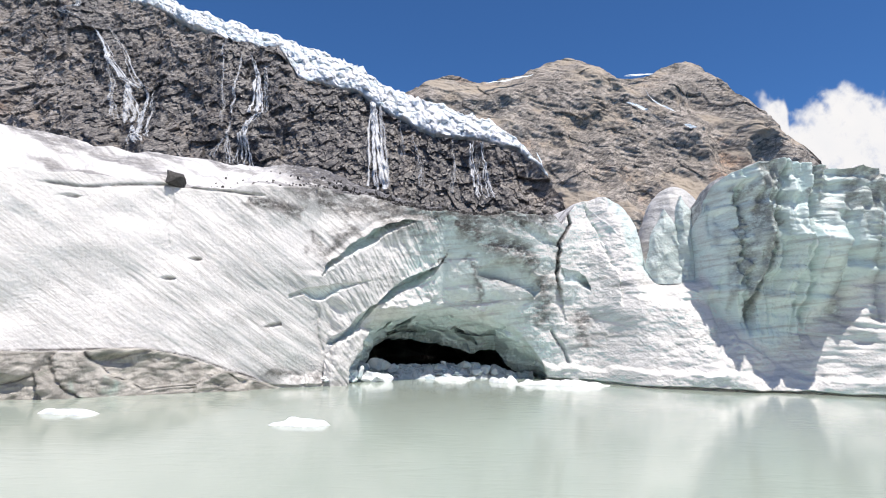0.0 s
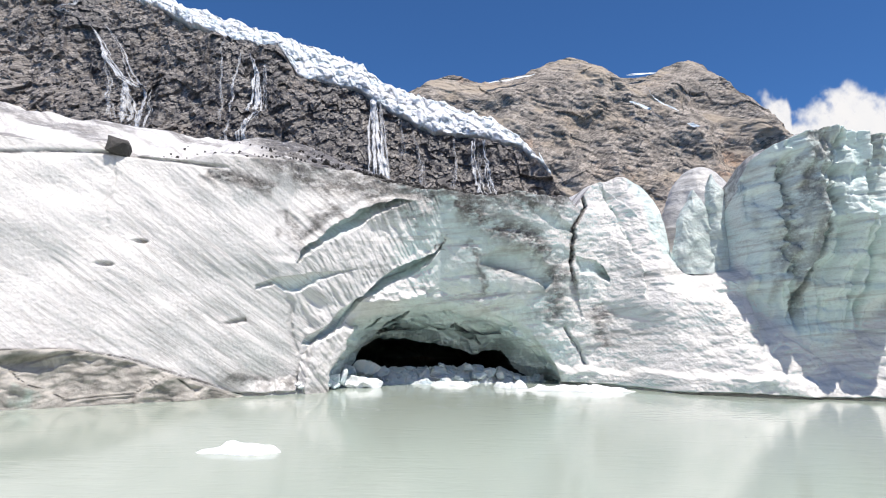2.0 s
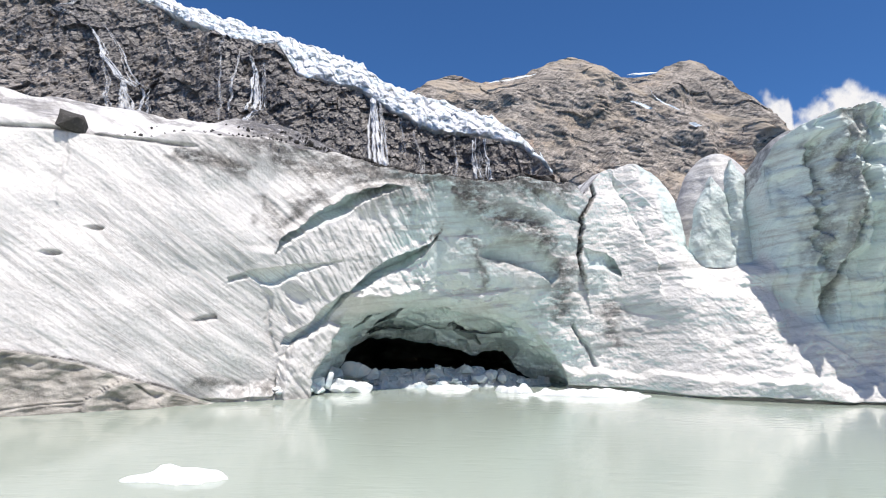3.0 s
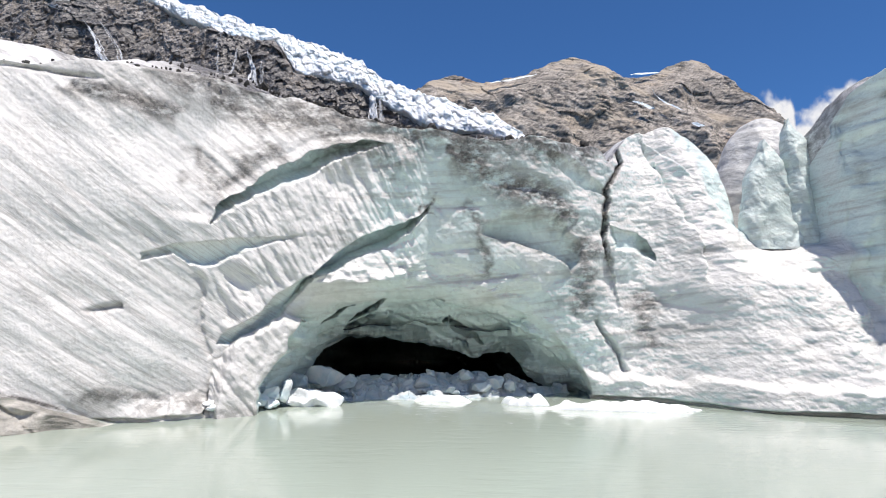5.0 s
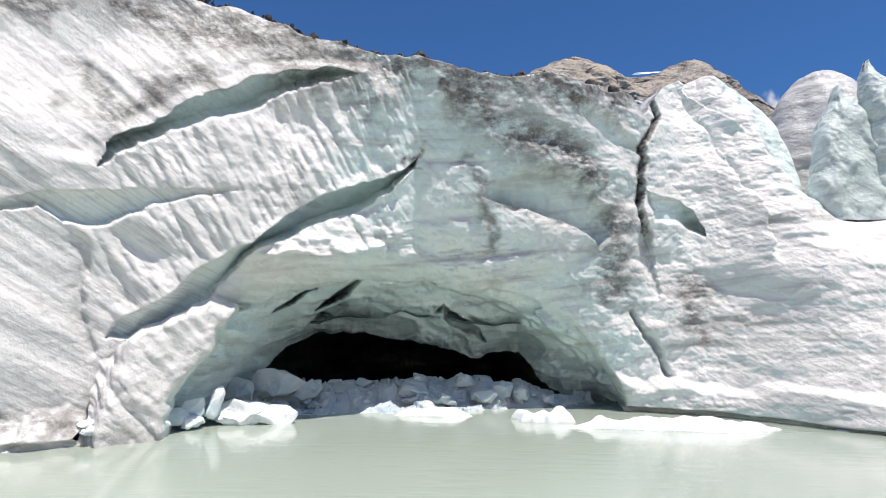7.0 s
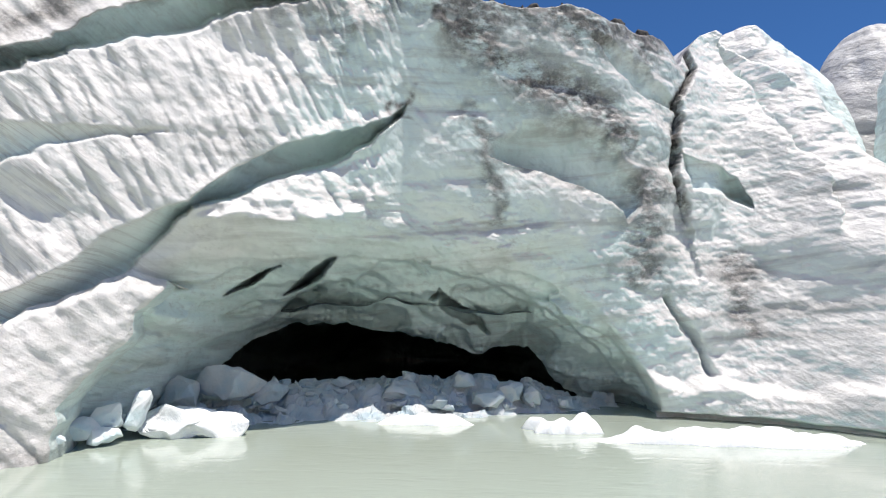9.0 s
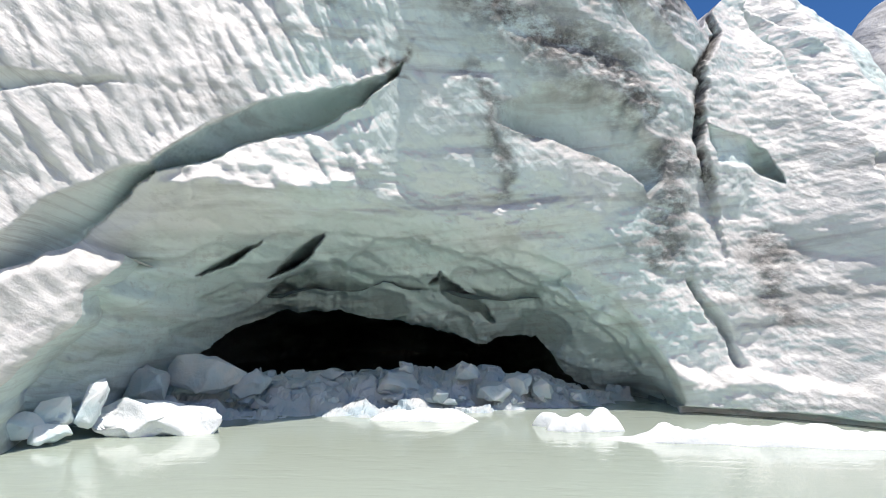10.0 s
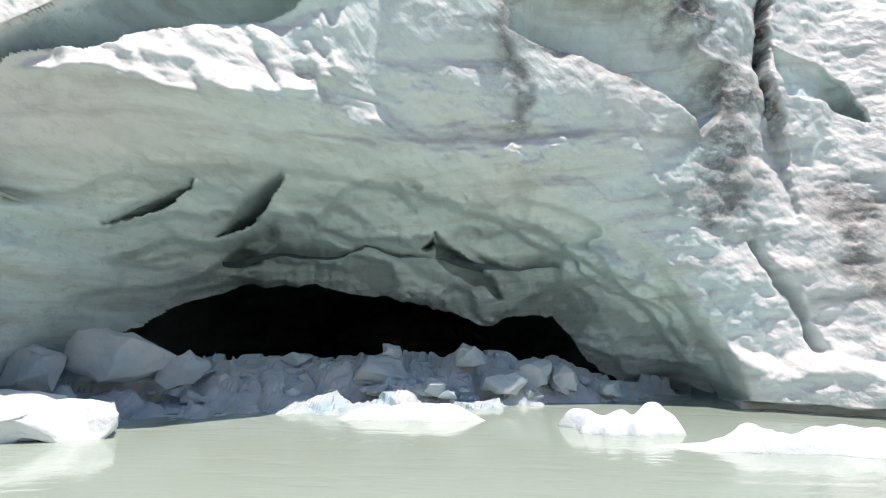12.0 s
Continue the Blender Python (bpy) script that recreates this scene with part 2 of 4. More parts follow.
def falling_water():
    n = Nodes("falling_water")
    co = n.mapped((0.45, 0.45, 14.0))
    a = n.ramp(n.noise(1.2, 5, 0.65, co), 0.30, 0.58, 0.35, 1.0)
    return n.finish((0.86, 0.88, 0.90), 0.5, Alpha=n.math("MULTIPLY", a, n.attr("dense")))


def stone():
    n = Nodes("stone")
    col = n.mix(n.random(), (0.035, 0.033, 0.032), (0.085, 0.08, 0.075))
    col = n.mix(n.math("MULTIPLY", n.ramp(n.noise(2.0, 7, 0.7), 0.50, 0.72), 0.5), col, (0.20, 0.19, 0.175))
    return n.finish(col, 0.85, n.bump(n.noise(3.0, 8, 0.7), 0.8, 0.15))


# darker, bluer copy of the block ice: the vault's shade is painted in
SHADED_ICE = block_ice(0.56, (0.40, 0.50, 0.56))
SHADED_ICE.name = "shaded_ice"
ICE, BLOCK, FLOE, BASAL, CAVE = glacier_ice(), block_ice(), floe_ice(), dirty_ice(), cave_ice()
WATER, SNOW, SERAC, FALL, STONE = lake_water(), snow(), serac_ice(), falling_water(), stone()
CLIFF = rock("cliff_rock", (0.30, 0.27, 0.245), (0.54, 0.49, 0.445), (0.44, 0.37, 0.305), wet=(0.06, 0.058, 0.06), scale=1.25, scree_from=0.66)
PEAK = rock("peak_rock", (0.36, 0.315, 0.27), (0.56, 0.485, 0.415), (0.49, 0.395, 0.30), scale=0.42, rusty=(0.50, 0.31, 0.20), relief=6.0, scree=(0.50, 0.41, 0.315), scree_from=0.54)


def bounce_gravel():
    n = Nodes("bounce_gravel")
    col = n.mix(n.noise(0.05, 8, 0.65), (0.40, 0.365, 0.325), (0.54, 0.50, 0.45))
    return n.finish(col, 0.9, n.bump(n.noise(0.6, 6, 0.7), 0.8, 0.6))


# pale surface of the added slopes that reflect sun onto the cliff
BOUNCE_GRAVEL = bounce_gravel()


# ---- lake ----
def lake():
    bm = bmesh.new()
    bmesh.ops.create_grid(bm, x_segments=60, y_segments=60, size=0.5)
    for v in bm.verts:
        v.co = (v.co.x * 700, v.co.y * 460 - 90, 0)
    return tagged(part("water", bm, WATER), "milky grey-green glacial meltwater lake", "lake", kind="structure")


lake()

# ---- glacier front: plan of its foot, how far it leans back, the height of its crest ----
FOOT = [(-60, 22), (-40, 36.5), (-30.6, 45.2), (-27, 47.6), (-20, 52.8), (-13, 58.2), (-9, 62.5), (-4, 67.6), (0, 71.5), (5, 74.4), (10, 76), (16, 76.4), (20, 75.2), (27, 71.4), (32, 70.0), (38, 68.5), (45, 67), (60, 64), (80, 60)]
LEAN = [(-40, 0.4), (-30, 0.36), (-20, 0.31), (-13, 0.15), (-8, 0.02), (-3, -0.06), (0, -0.15), (5, -0.2), (12, -0.18), (17, -0.02), (21, 0.2), (24, 0.36), (31, 0.34), (34, 0.2), (38, 0.06), (45, 0.1), (60, 0.1)]
CREST = [(-70, 17), (-35, 18.4), (-24, 19.2), (-14, 19.9), (-3, 19.8), (8, 20.1), (14, 21), (18.6, 21.4), (19.4, 19.6), (19.9, 21.6), (21.9, 23.6), (24.4, 24.9), (27, 25.2), (28.8, 24.9), (29.4, 24.0), (30.9, 18.4), (32.3, 15.4), (35.4, 15.2), (35.9, 23.6), (37.0, 25.4), (39, 26.4), (43, 27.2), (49, 26.2), (60, 24), (85, 22)]


RIM = [(-9.2, 3.6), (-7.34, 4.9), (-5.95, 6.4), (-4.6, 7.5), (-2.9, 7.7), (-0.3, 7.9), (2.0, 8.7), (3.7, 9.0), (5.57, 8.6), (7.57, 8.3), (9.72, 8.1), (11.25, 7.6), (12.82, 6.39), (14.0, 5.18), (15.2, 3.77), (16.1, 2.53), (16.7, 0.7)]
LIP = [(-9.4, -1.6), (-7.4, -0.4), (-6.53, 0.57), (-5.21, 1.14), (-4.55, 1.51), (-3.54, 2.37), (-2.58, 3.32), (-0.94, 4.07), (0.99, 4.26), (3.21, 3.83), (5.42, 3.52), (6.46, 3.14), (7.31, 2.95), (7.91, 3.32), (9.71, 3.43), (10.44, 2.65), (11.16, 1.69), (12.45, 0.9), (14.56, 0.35), (15.6, -0.2), (16.8, -1.6)]
SHELL = [(-4.5, 3.0), (-1.93, 4.3), (-0.83, 5.44), (0.08, 5.99), (1.3, 6.3), (2.32, 7.35), (3.7, 7.48), (5.6, 6.98), (7.67, 6.41), (9.88, 5.76), (11.72, 4.81), (13.39, 3.38), (15.23, 1.49)]
CAVE_EYE = (4.4, 46.0, 3.6)


def arch_heights(x):
    """The rim of the vault and the lip of the dark opening, as they stand in the plane of the cliff."""
    lip = lerp_list(LIP, x) + 0.10 * fbm(x * 2.2, x * 0 + 3.3, 5, 3)
    inside = (x > LIP[0][0]) & (x < LIP[-1][0])
    return np.where((x > RIM[0][0]) & (x < RIM[-1][0]), lerp_list(RIM, x), -5.0), np.where(inside, lip, -6.0)


BANK_TOP = [(-62, 4.2), (-31, 3.4), (-27, 3.5), (-23, 3.6), (-20, 3.0), (-17, 1.7), (-14.5, 0.7), (-12.5, -0.2)]


def ledge(x, z, pts, depth, reach, side=-1, taper=0.12, wobble=0.12, back=False):
    """A lip along a line. The ice under it steps in by the depth: deepest at the far edge of the reach, where the next slab
    stands proud again, or, with back, deepest right at the lip."""
    wx = x + wobble * fbm(x * 0.8, z * 0.8, 31, 3)
    wz = z + wobble * fbm(x * 0.8, z * 0.8, 47, 3)
    d, s, run = line_distance(wx, wz, pts)
    ends = sstep(0, taper, run) * sstep(0, taper, 1 - run)
    far = reach * (0.15 + 0.85 * np.sin(math.pi * run) ** 0.7) * (1 + 0.18 * fbm(run * 9, run * 0, 39, 3))
    inside = (s * side > 0) & (d < far)
    q = np.clip(d / far, 0, 1)
    return np.where(inside, depth * ((1 - q) ** 0.7 if back else 0.32 + 0.36 * q + 0.32 * sstep(0.55, 0.78, q)) * sstep(1.0, 0.74, q) * ends, 0)


def pocket(x, z, upper, lower, depth, wobble=0.06):
    """A cleft under an overhanging lip: it deepens from the lip down to the edge of the slab below, which stands proud again."""
    wx = x + wobble * fbm(x * 1.3, z * 1.3, 231, 3)
    wz = z + wobble * fbm(x * 1.3, z * 1.3, 233, 3)
    a, b = lerp_list(upper, wx), lerp_list(lower, wx)
    first, last = max(upper[0][0], lower[0][0]), min(upper[-1][0], lower[-1][0])
    inside = (wx > first) & (wx < last) & (wz < a) & (wz > b)
    u = np.clip((a - wz) / np.maximum(a - b, 0.05), 0, 1)
    full = depth * np.clip((a - b) / 0.7, 0, 1)
    return np.where(inside, full * (0.22 * sstep(0, 0.08, u) + 0.78 * u ** 0.8) * sstep(1.0, 0.93, u), 0)


def wedge(x, z, top, edge, low, a, b):
    """A slab that leans: set back by a at its top line, by b at its lower edge, from where it dies out towards a third line."""
    zt, ze, zl = lerp_list(top, x), lerp_list(edge, x), lerp_list(low, x)
    first, last = max(top[0][0], edge[0][0], low[0][0]), min(top[-1][0], edge[-1][0], low[-1][0])
    ends = sstep(first, first + 1.2, x) * sstep(last, last - 1.2, x)
    s = np.clip((zt - z) / np.maximum(zt - ze, 0.05), 0, 1)
    under = np.clip((z - zl) / np.maximum(ze - zl, 0.05), 0, 1)
    over = sstep(zt + 1.2, zt, z)
    return ends * np.where(z > zt, a * over, np.where(z > ze, a + (b - a) * s, b * under))


def beside(x, z, pts):
    """How far to the right of an upright line a point lies."""
    return x - lerp_list(sorted((b, a) for a, b in pts), z)


def crack(x, z, pts, depth, width, wobble=0.2):
    wx = x + wobble * fbm(x * 0.9, z * 0.9, 61, 3)
    d, s, run = line_distance(wx, z, pts)
    return depth * np.exp(-(d / width) ** 2) * sstep(0, 0.08, run) * sstep(0, 0.08, 1 - run)


def bulge(x, z, cx, cz, rx, rz, h, power=2.0):
    q = np.clip(((x - cx) / rx) ** 2 + ((z - cz) / rz) ** 2, 0, 4)
    return h * np.exp(-q ** power)


UPPER_LIP = [(-10.05, 11.14), (-9.6, 12.51), (-8.69, 13.3), (-7.99, 14.06), (-7.26, 14.85), (-6.06, 15.82), (-5.21, 16.71), (-4.77, 17.16), (-3.31, 17.73), (-1.71, 18.3), (-0.05, 18.61)]
UPPER_FLOOR = [(-10.04, 11.09), (-9.52, 11.69), (-8.79, 12.3), (-7.92, 13.14), (-6.98, 13.8), (-5.97, 14.4), (-4.91, 15.32), (-4.24, 16.12), (-3.27, 16.84), (-2.23, 17.43), (-1.14, 17.9), (-0.05, 18.55)]
SIDE_LIP = [(-12.8, 9.1), (-11.57, 9.77), (-10.7, 9.86), (-9.47, 10.27), (-8.47, 10.63), (-7.17, 10.85), (-5.37, 11.4)]
SIDE_FLOOR = [(-12.8, 8.6), (-11.5, 9.2), (-10.68, 8.56), (-9.87, 8.6), (-9.03, 9.13), (-8.23, 9.92), (-6.97, 10.5), (-5.37, 11.25)]
MIDDLE_LIP = [(-9.2, 4.1), (-8.76, 4.96), (-7.44, 6.39), (-6.94, 7.2), (-5.63, 8.31), (-4.81, 8.82), (-3.95, 9.84), (-3.03, 10.88), (-2.03, 11.66), (-0.4, 12.57), (1.37, 13.37), (2.45, 13.85), (3.17, 14.53)]
MIDDLE_FLOOR = [(-9.2, 4.0), (-8.14, 4.1), (-7.34, 4.6), (-6.83, 5.0), (-5.95, 6.3), (-4.95, 8.05), (-4.58, 8.55), (-3.45, 9.07), (-2.48, 9.8), (-1.46, 10.56), (-0.35, 11.04), (0.8, 11.83), (1.7, 12.57), (2.78, 13.67), (3.17, 14.41)]
SLAB_EDGE = [(-4.8, 8.3), (-2.94, 8.75), (-1.91, 8.5), (-0.28, 8.8), (1.48, 9.4), (2.57, 9.95), (4.2, 11.0)]
SLAB_UNDER = [(-4.8, 7.2), (-2.88, 7.12), (-0.24, 7.22), (2.62, 8.07), (4.2, 8.9)]
LIP_RIGHT = [(7.09, 12.62), (9.39, 12.42), (12.07, 11.89), (14.02, 11.2), (15.14, 10.06)]
NOTCH_LIP = [(18.68, 14.57), (19.76, 14.2), (21.36, 14.11), (22.19, 13.4), (22.75, 12.1)]
NOTCH_FLOOR = [(18.68, 13.4), (19.02, 12.3), (20.89, 12.28), (21.7, 12.0), (22.75, 11.5)]
SHELL_B = [(-3.64, 4.26), (-2.32, 5.04), (-0.98, 5.36), (0.13, 6.01)]
SHELL_C = [(4.48, 5.51), (5.03, 6.16), (5.59, 5.7), (7.24, 4.78), (7.75, 3.9)]
FOOT_CRACK = [(17.21, 6.5), (18.01, 5.14), (18.99, 3.53), (19.5, 1.95)]
PILLAR_D = [(48.26, 24.66), (48.46, 18.24), (48.25, 12.74)]
DUST_LINE_B = [(-22.95, 20.84), (-18.64, 20.53), (-13.24, 20.12), (-6.49, 19.68)]
SLIT_A, SLIT_A_LOW = [(-3.5, 5.25), (-2.89, 5.87), (-2.42, 6.2), (-1.6, 6.72)], [(-3.5, 5.2), (-2.6, 5.7), (-1.6, 6.62)]
SLIT_B, SLIT_B_LOW = [(-1.45, 5.35), (-0.86, 6.01), (-0.24, 6.69), (0.48, 7.28)], [(-1.45, 5.28), (-0.48, 5.8), (0.04, 6.28), (0.48, 7.12)]
GASH = [(20.41, 20.77), (18.63, 17.21), (18.24, 13.81), (18.55, 11.05), (19.01, 8.35), (19.18, 4.81), (19.71, 2.08)]
GROOVE = [(12.49, 19.78), (14.36, 18.27), (16.51, 17.41), (19.23, 17.23)]
RAMP_CRACK = [(23.33, 23.43), (24.65, 19.1), (25.82, 14.16)]
SHADE_EDGE = [(27.44, 19.04), (31.87, 13.46), (34.83, 11.21), (38.25, 5.85), (41.99, 3.05), (46.49, 8.71), (50.45, 12.11), (54.56, 12.84), (59.9, 12.92)]
RIDGE_RIGHT = [(26.04, 25.59), (26.8, 22.44), (27.55, 19.32), (27.95, 16.48), (28.95, 14.02)]
PILLAR_A = [(42.33, 26.49), (41.24, 19.58), (40.37, 13.28), (39.37, 8.53)]
PILLAR_B = [(45.73, 26.92), (44.61, 19.99), (43.68, 17.5)]
PILLAR_C = [(38.22, 24.56), (38.46, 18.11), (38.81, 11.89)]
DUST_LINE = [(-32.44, 17.43), (-29.49, 17.5), (-27.01, 18.39), (-23.92, 19.07), (-19.47, 19.17), (-15.3, 18.94)]
LONG_CRACK = [(-23.98, 19.36), (-23.26, 15.97), (-23.13, 12.63)]
SCAR_A = [(-10.45, 8.37), (-10.19, 6.64), (-10.23, 5.44), (-9.53, 3.1)]
SCAR_B = [(-14.26, 5.65), (-13.93, 5.93), (-13.37, 6.1)]
HOLES = [(-20.93, 11.91), (-22.41, 9.87), (-30.01, 16.53)]


def front_surface():
    xs = np.concatenate([np.linspace(-70, -26, 150), np.linspace(-25.85, -14, 110), np.linspace(-13.93, 25, 640), np.linspace(25.1, 46, 230), np.linspace(46.4, 85, 70)])
    crest = smooth_list(CREST, xs, 0.5) + 0.35 * fbm(xs * 0.35, xs * 0, 3, 4)
    rows = 390
    v = np.linspace(0, 1, rows)[:, None]
    x = xs[None, :] + 0 * v
    z = -1.2 + (crest[None, :] + 1.2) * v
    # the edge of the opening follows its lip
    mouth = arch_heights(x)[1]
    solid = z > mouth - (crest[None, :] + 1.2) / (rows - 1)
    z = np.maximum(z, np.where(mouth > -5, mouth, z))
    y = smooth_list(FOOT, x, 1.5) + smooth_list(LEAN, x, 2.0) * z
    # broad swells, then flutes that run down the ramp, and level ripples on the right
    left = sstep(-3, -9, x)
    y += 0.55 * fbm(x * 0.13, z * 0.16, 1, 3)
    a = radians(38)
    across, along = x * math.sin(a) + z * math.cos(a), x * math.cos(a) - z * math.sin(a)
    y += left * (0.07 * fbm(across * 1.3, along * 0.16, 9, 3) + 0.03 * fbm(across * 4, along * 0.5, 12, 2))
    fluted = sstep(-12, -8, x) * sstep(3.6, 2.2, x) * sstep(-0.3, 0.5, z - lerp_list(MIDDLE_LIP, x)) * sstep(0.6, -0.6, z - lerp_list(UPPER_FLOOR, x) - 3 * sstep(-1, 3, x))
    bright = sstep(-4.4, -3.0, x) * sstep(3.4, 2.4, x) * sstep(0.1, -0.2, z - lerp_list(MIDDLE_FLOOR, x)) * sstep(-0.3, 0.3, z - lerp_list(SLAB_EDGE, x))
    flute = fbm((x * 0.9 + z * 0.45) * 2.4 + 0.4 * vnoise(x * 0.5, z * 0.5, 18), (z * 0.9 - x * 0.45) * 0.40, 15, 3)
    dimples = fbm(x * 1.5, z * 1.7, 14, 3)
    y += fluted * (0.10 * flute + 0.085 * ridged((x * 0.9 + z * 0.45) * 2.6, (z * 0.9 - x * 0.45) * 0.45, 16, 2) + 0.05 * dimples)
    y += bright * (0.13 * ridged((x * 0.86 + z * 0.5) * 1.7, (z * 0.86 - x * 0.5) * 0.35, 17, 2) + 0.05 * dimples)
    # leaning slabs: the fluted one between the two clefts, the bright one under the lower cleft; the ramp above stands back
    slabs = wedge(x, z, [(-10.5, 11.4)] + UPPER_FLOOR[1:] + [(3.2, 18.9)], MIDDLE_LIP, [(a, b - 1.5) for a, b in MIDDLE_LIP], -0.05, -0.95)
    lobes = 0.45 * fbm(x * 0.55, z * 0.3, 20, 3)
    slabs = slabs + wedge(x, z + lobes, MIDDLE_FLOOR[5:], SLAB_EDGE, SLAB_UNDER, -0.6, -1.4)
    slabs = slabs + 0.45 * sstep(-0.1, 0.5, z - lerp_list(UPPER_LIP, x)) * sstep(-13, -8.5, x) * sstep(3.5, -0.5, x)
    slabs = slabs + 1.1 * sstep(0, 5.0, z - lerp_list(UPPER_LIP, x)) * sstep(-17, -8.0, x) * sstep(3.5, -0.5, x)
    right = sstep(6, 14, x)
    y += right * (0.06 * ridged(x * 0.22, z * 0.75 - x * 0.10, 19, 4) + 0.10 * fbm(x * 0.35, z * 0.45, 21, 4) + 0.05 * ridged(x * 0.9, z * 1.3, 22, 3))
    y += (1 - left) * 0.07 * fbm(x * 1.3, z * 1.3, 27, 3)
    # broken faces with a few angular steps
    f1, f2, rnd = cells(x * 0.28 + 0.2 * vnoise(x * 0.4, z * 0.4, 33), z * 0.34 + 0.2 * vnoise(x * 0.4 + 9, z * 0.4, 34), 35)
    y += (1 - left) * sstep(20, 17, x) * (rnd - 0.5) * 0.30 * sstep(0, 0.35, f2 - f1)
    # the vault: shells of ice that step inwards, wider inside than at its rim
    rim, lip = arch_heights(x)
    rim = rim + 0.18 * fbm(x * 0.6, z * 0.6, 41, 3)
    t = np.clip((rim - z) / np.maximum(rim - lip, 0.25), 0, 1)
    under_shell = sstep(0.06, -0.10, z - lerp_list(SHELL, x) - 0.15 * fbm(x * 0.9, z * 0.3, 43, 3)) * sstep(-5, -1, x) * sstep(16, 14.5, x)
    steps = np.maximum(t * 4.0 + 0.9 * sstep(0, 0.3, t) * fbm(x * 0.26, z * 0.55 + x * 0.08, 43, 4), 0)
    tread = np.floor(steps) + sstep(0.0, 0.16, steps - np.floor(steps))
    vault = np.clip(0.28 * t ** 1.1 + 0.14 * under_shell * sstep(0, 0.2, t) + 0.34 * tread / 4.0 * sstep(0.05, 0.3, t) + 0.24 * t ** 2.6, 0, 1.1) * (z < rim)
    f1, f2, rnd = cells(x * 0.35 + 0.3 * z + 0.3 * vnoise(x * 0.6, z * 0.6, 44), z * 0.6 + 0.3 * vnoise(x * 0.6 + 5, z * 0.6, 47), 46)
    facets = 0.30 * fbm(x * 0.7, z * 1.0, 45, 4) + 1.7 * (rnd - 0.5) * sstep(0, 0.5, f2 - f1) + 0.12 * ridged(x * 0.8 - 0.3 * z, z * 1.3, 49, 3)
    deep = np.clip((83.0 - y) * vault, 0, 30) * (0.10 + 0.90 * sstep(-7.5, 0.5, x)) + facets * sstep(0.05, 0.35, t) * (z < rim)
    deep += pocket(x, z, SLIT_A, SLIT_A_LOW, 5.5, 0.03) + pocket(x, z, SLIT_B, SLIT_B_LOW, 6.0, 0.03)
    deep += ledge(x, z, SHELL_B, 1.8, 0.8, wobble=0.08, back=True) + ledge(x, z, SHELL_C, 2.4, 0.7, wobble=0.08, back=True)
    # crevices and ledges
    rec = pocket(x, z, UPPER_LIP, UPPER_FLOOR, 1.7, 0.10) + pocket(x, z, SIDE_LIP, SIDE_FLOOR, 0.55, 0.10) + pocket(x, z, MIDDLE_LIP, MIDDLE_FLOOR, 0.65 + 1.75 * sstep(-6.0, -3.6, x), 0.08) + pocket(x, z, NOTCH_LIP, NOTCH_FLOOR, 1.0 + 0.9 * sstep(20.5, 22, x))
    outer = sstep(-4.5, -2, x) * sstep(13, 10, x) * sstep(rim - 1.5, rim, z) * sstep(rim + 3.2, rim + 1.2, z)
    deep = deep + rec + slabs + outer * (0.22 * ridged(x * 0.25 + 0.2 * z, z * 0.8 - 0.12 * x, 24, 4) + 0.18 * fbm(x * 0.6, z * 0.9, 25, 4))
    steps = ledge(x, z, LIP_RIGHT, 1.7, 3.4, side=1, back=True) + ledge(x, z, GROOVE, 0.9, 1.8, side=1, back=True)
    rec = rec + steps
    wob = 0.3 * fbm(x * 0.7, z * 0.9, 65, 4)
    gash = beside(x + wob, z, GASH)
    high = sstep(10.0, 12.5, z)
    cuts = high * 1.6 * np.exp(-(gash / 0.14) ** 2) * (0.55 + 0.45 * vnoise(z * 0.9, x * 0, 66))
    cuts = cuts + 0.6 * sstep(6, 11, z) * sstep(-2.2, -0.1, gash) * sstep(0.05, -0.05, gash)
    cuts = cuts + crack(x, z, FOOT_CRACK, 1.0, 0.16)
    for line, depth, wide in ((PILLAR_A, 1.4, 0.30), (PILLAR_B, 1.0, 0.25), (PILLAR_C, 1.5, 0.35), (PILLAR_D, 0.8, 0.3), (RAMP_CRACK, 0.7, 0.30), (SCAR_A, 0.3, 0.18), (SCAR_B, 0.35, 0.15)):
        cuts = cuts + crack(x, z, line, depth, wide)
    cuts = cuts + 0.8 * sstep(-0.1, 0.1, beside(x + wob, z, RAMP_CRACK)) * sstep(3.0, 0.2, beside(x, z, RAMP_CRACK)) * sstep(9, 11, z)
    y += steps + cuts
    y += crack(x, z, LONG_CRACK, 0.18, 0.10) + crack(x, z, DUST_LINE, 0.25, 0.15) + crack(x, z, DUST_LINE_B, 0.2, 0.12)
    for hx, hz in HOLES:
        y += bulge(x, z, hx, hz, 0.42, 0.17, 0.7)
    # the bay lies behind the ramp, the right block leans out over it, the lower ramp runs out towards the lake
    y += 3.6 * sstep(30.0, 32.0, x) * sstep(36.2, 35.4, x) * sstep(11.5, 14.5, z)
    d, s, run = line_distance(x, z, SHADE_EDGE)
    wx = d + 0.6 * fbm(x * 0.4, z * 0.5, 51, 4)
    y -= np.where(s < 0, np.clip(wx, 0, 5) * 0.55, 0) * sstep(22, 28, x)
    turned = np.clip(beside(x + 0.3 * fbm(x * 0.5, z * 0.6, 52, 3), z, RIDGE_RIGHT), 0, 5) * sstep(36, 35, x) * sstep(12.5, 14.5, z)
    y += 0.85 * turned
    block = sstep(35.5, 36.2, x + 0.3 * fbm(x * 0, z * 0.5, 53, 3))
    y -= block * 5.2 * sstep(4, 20, z) * sstep(34.0, 40, x)
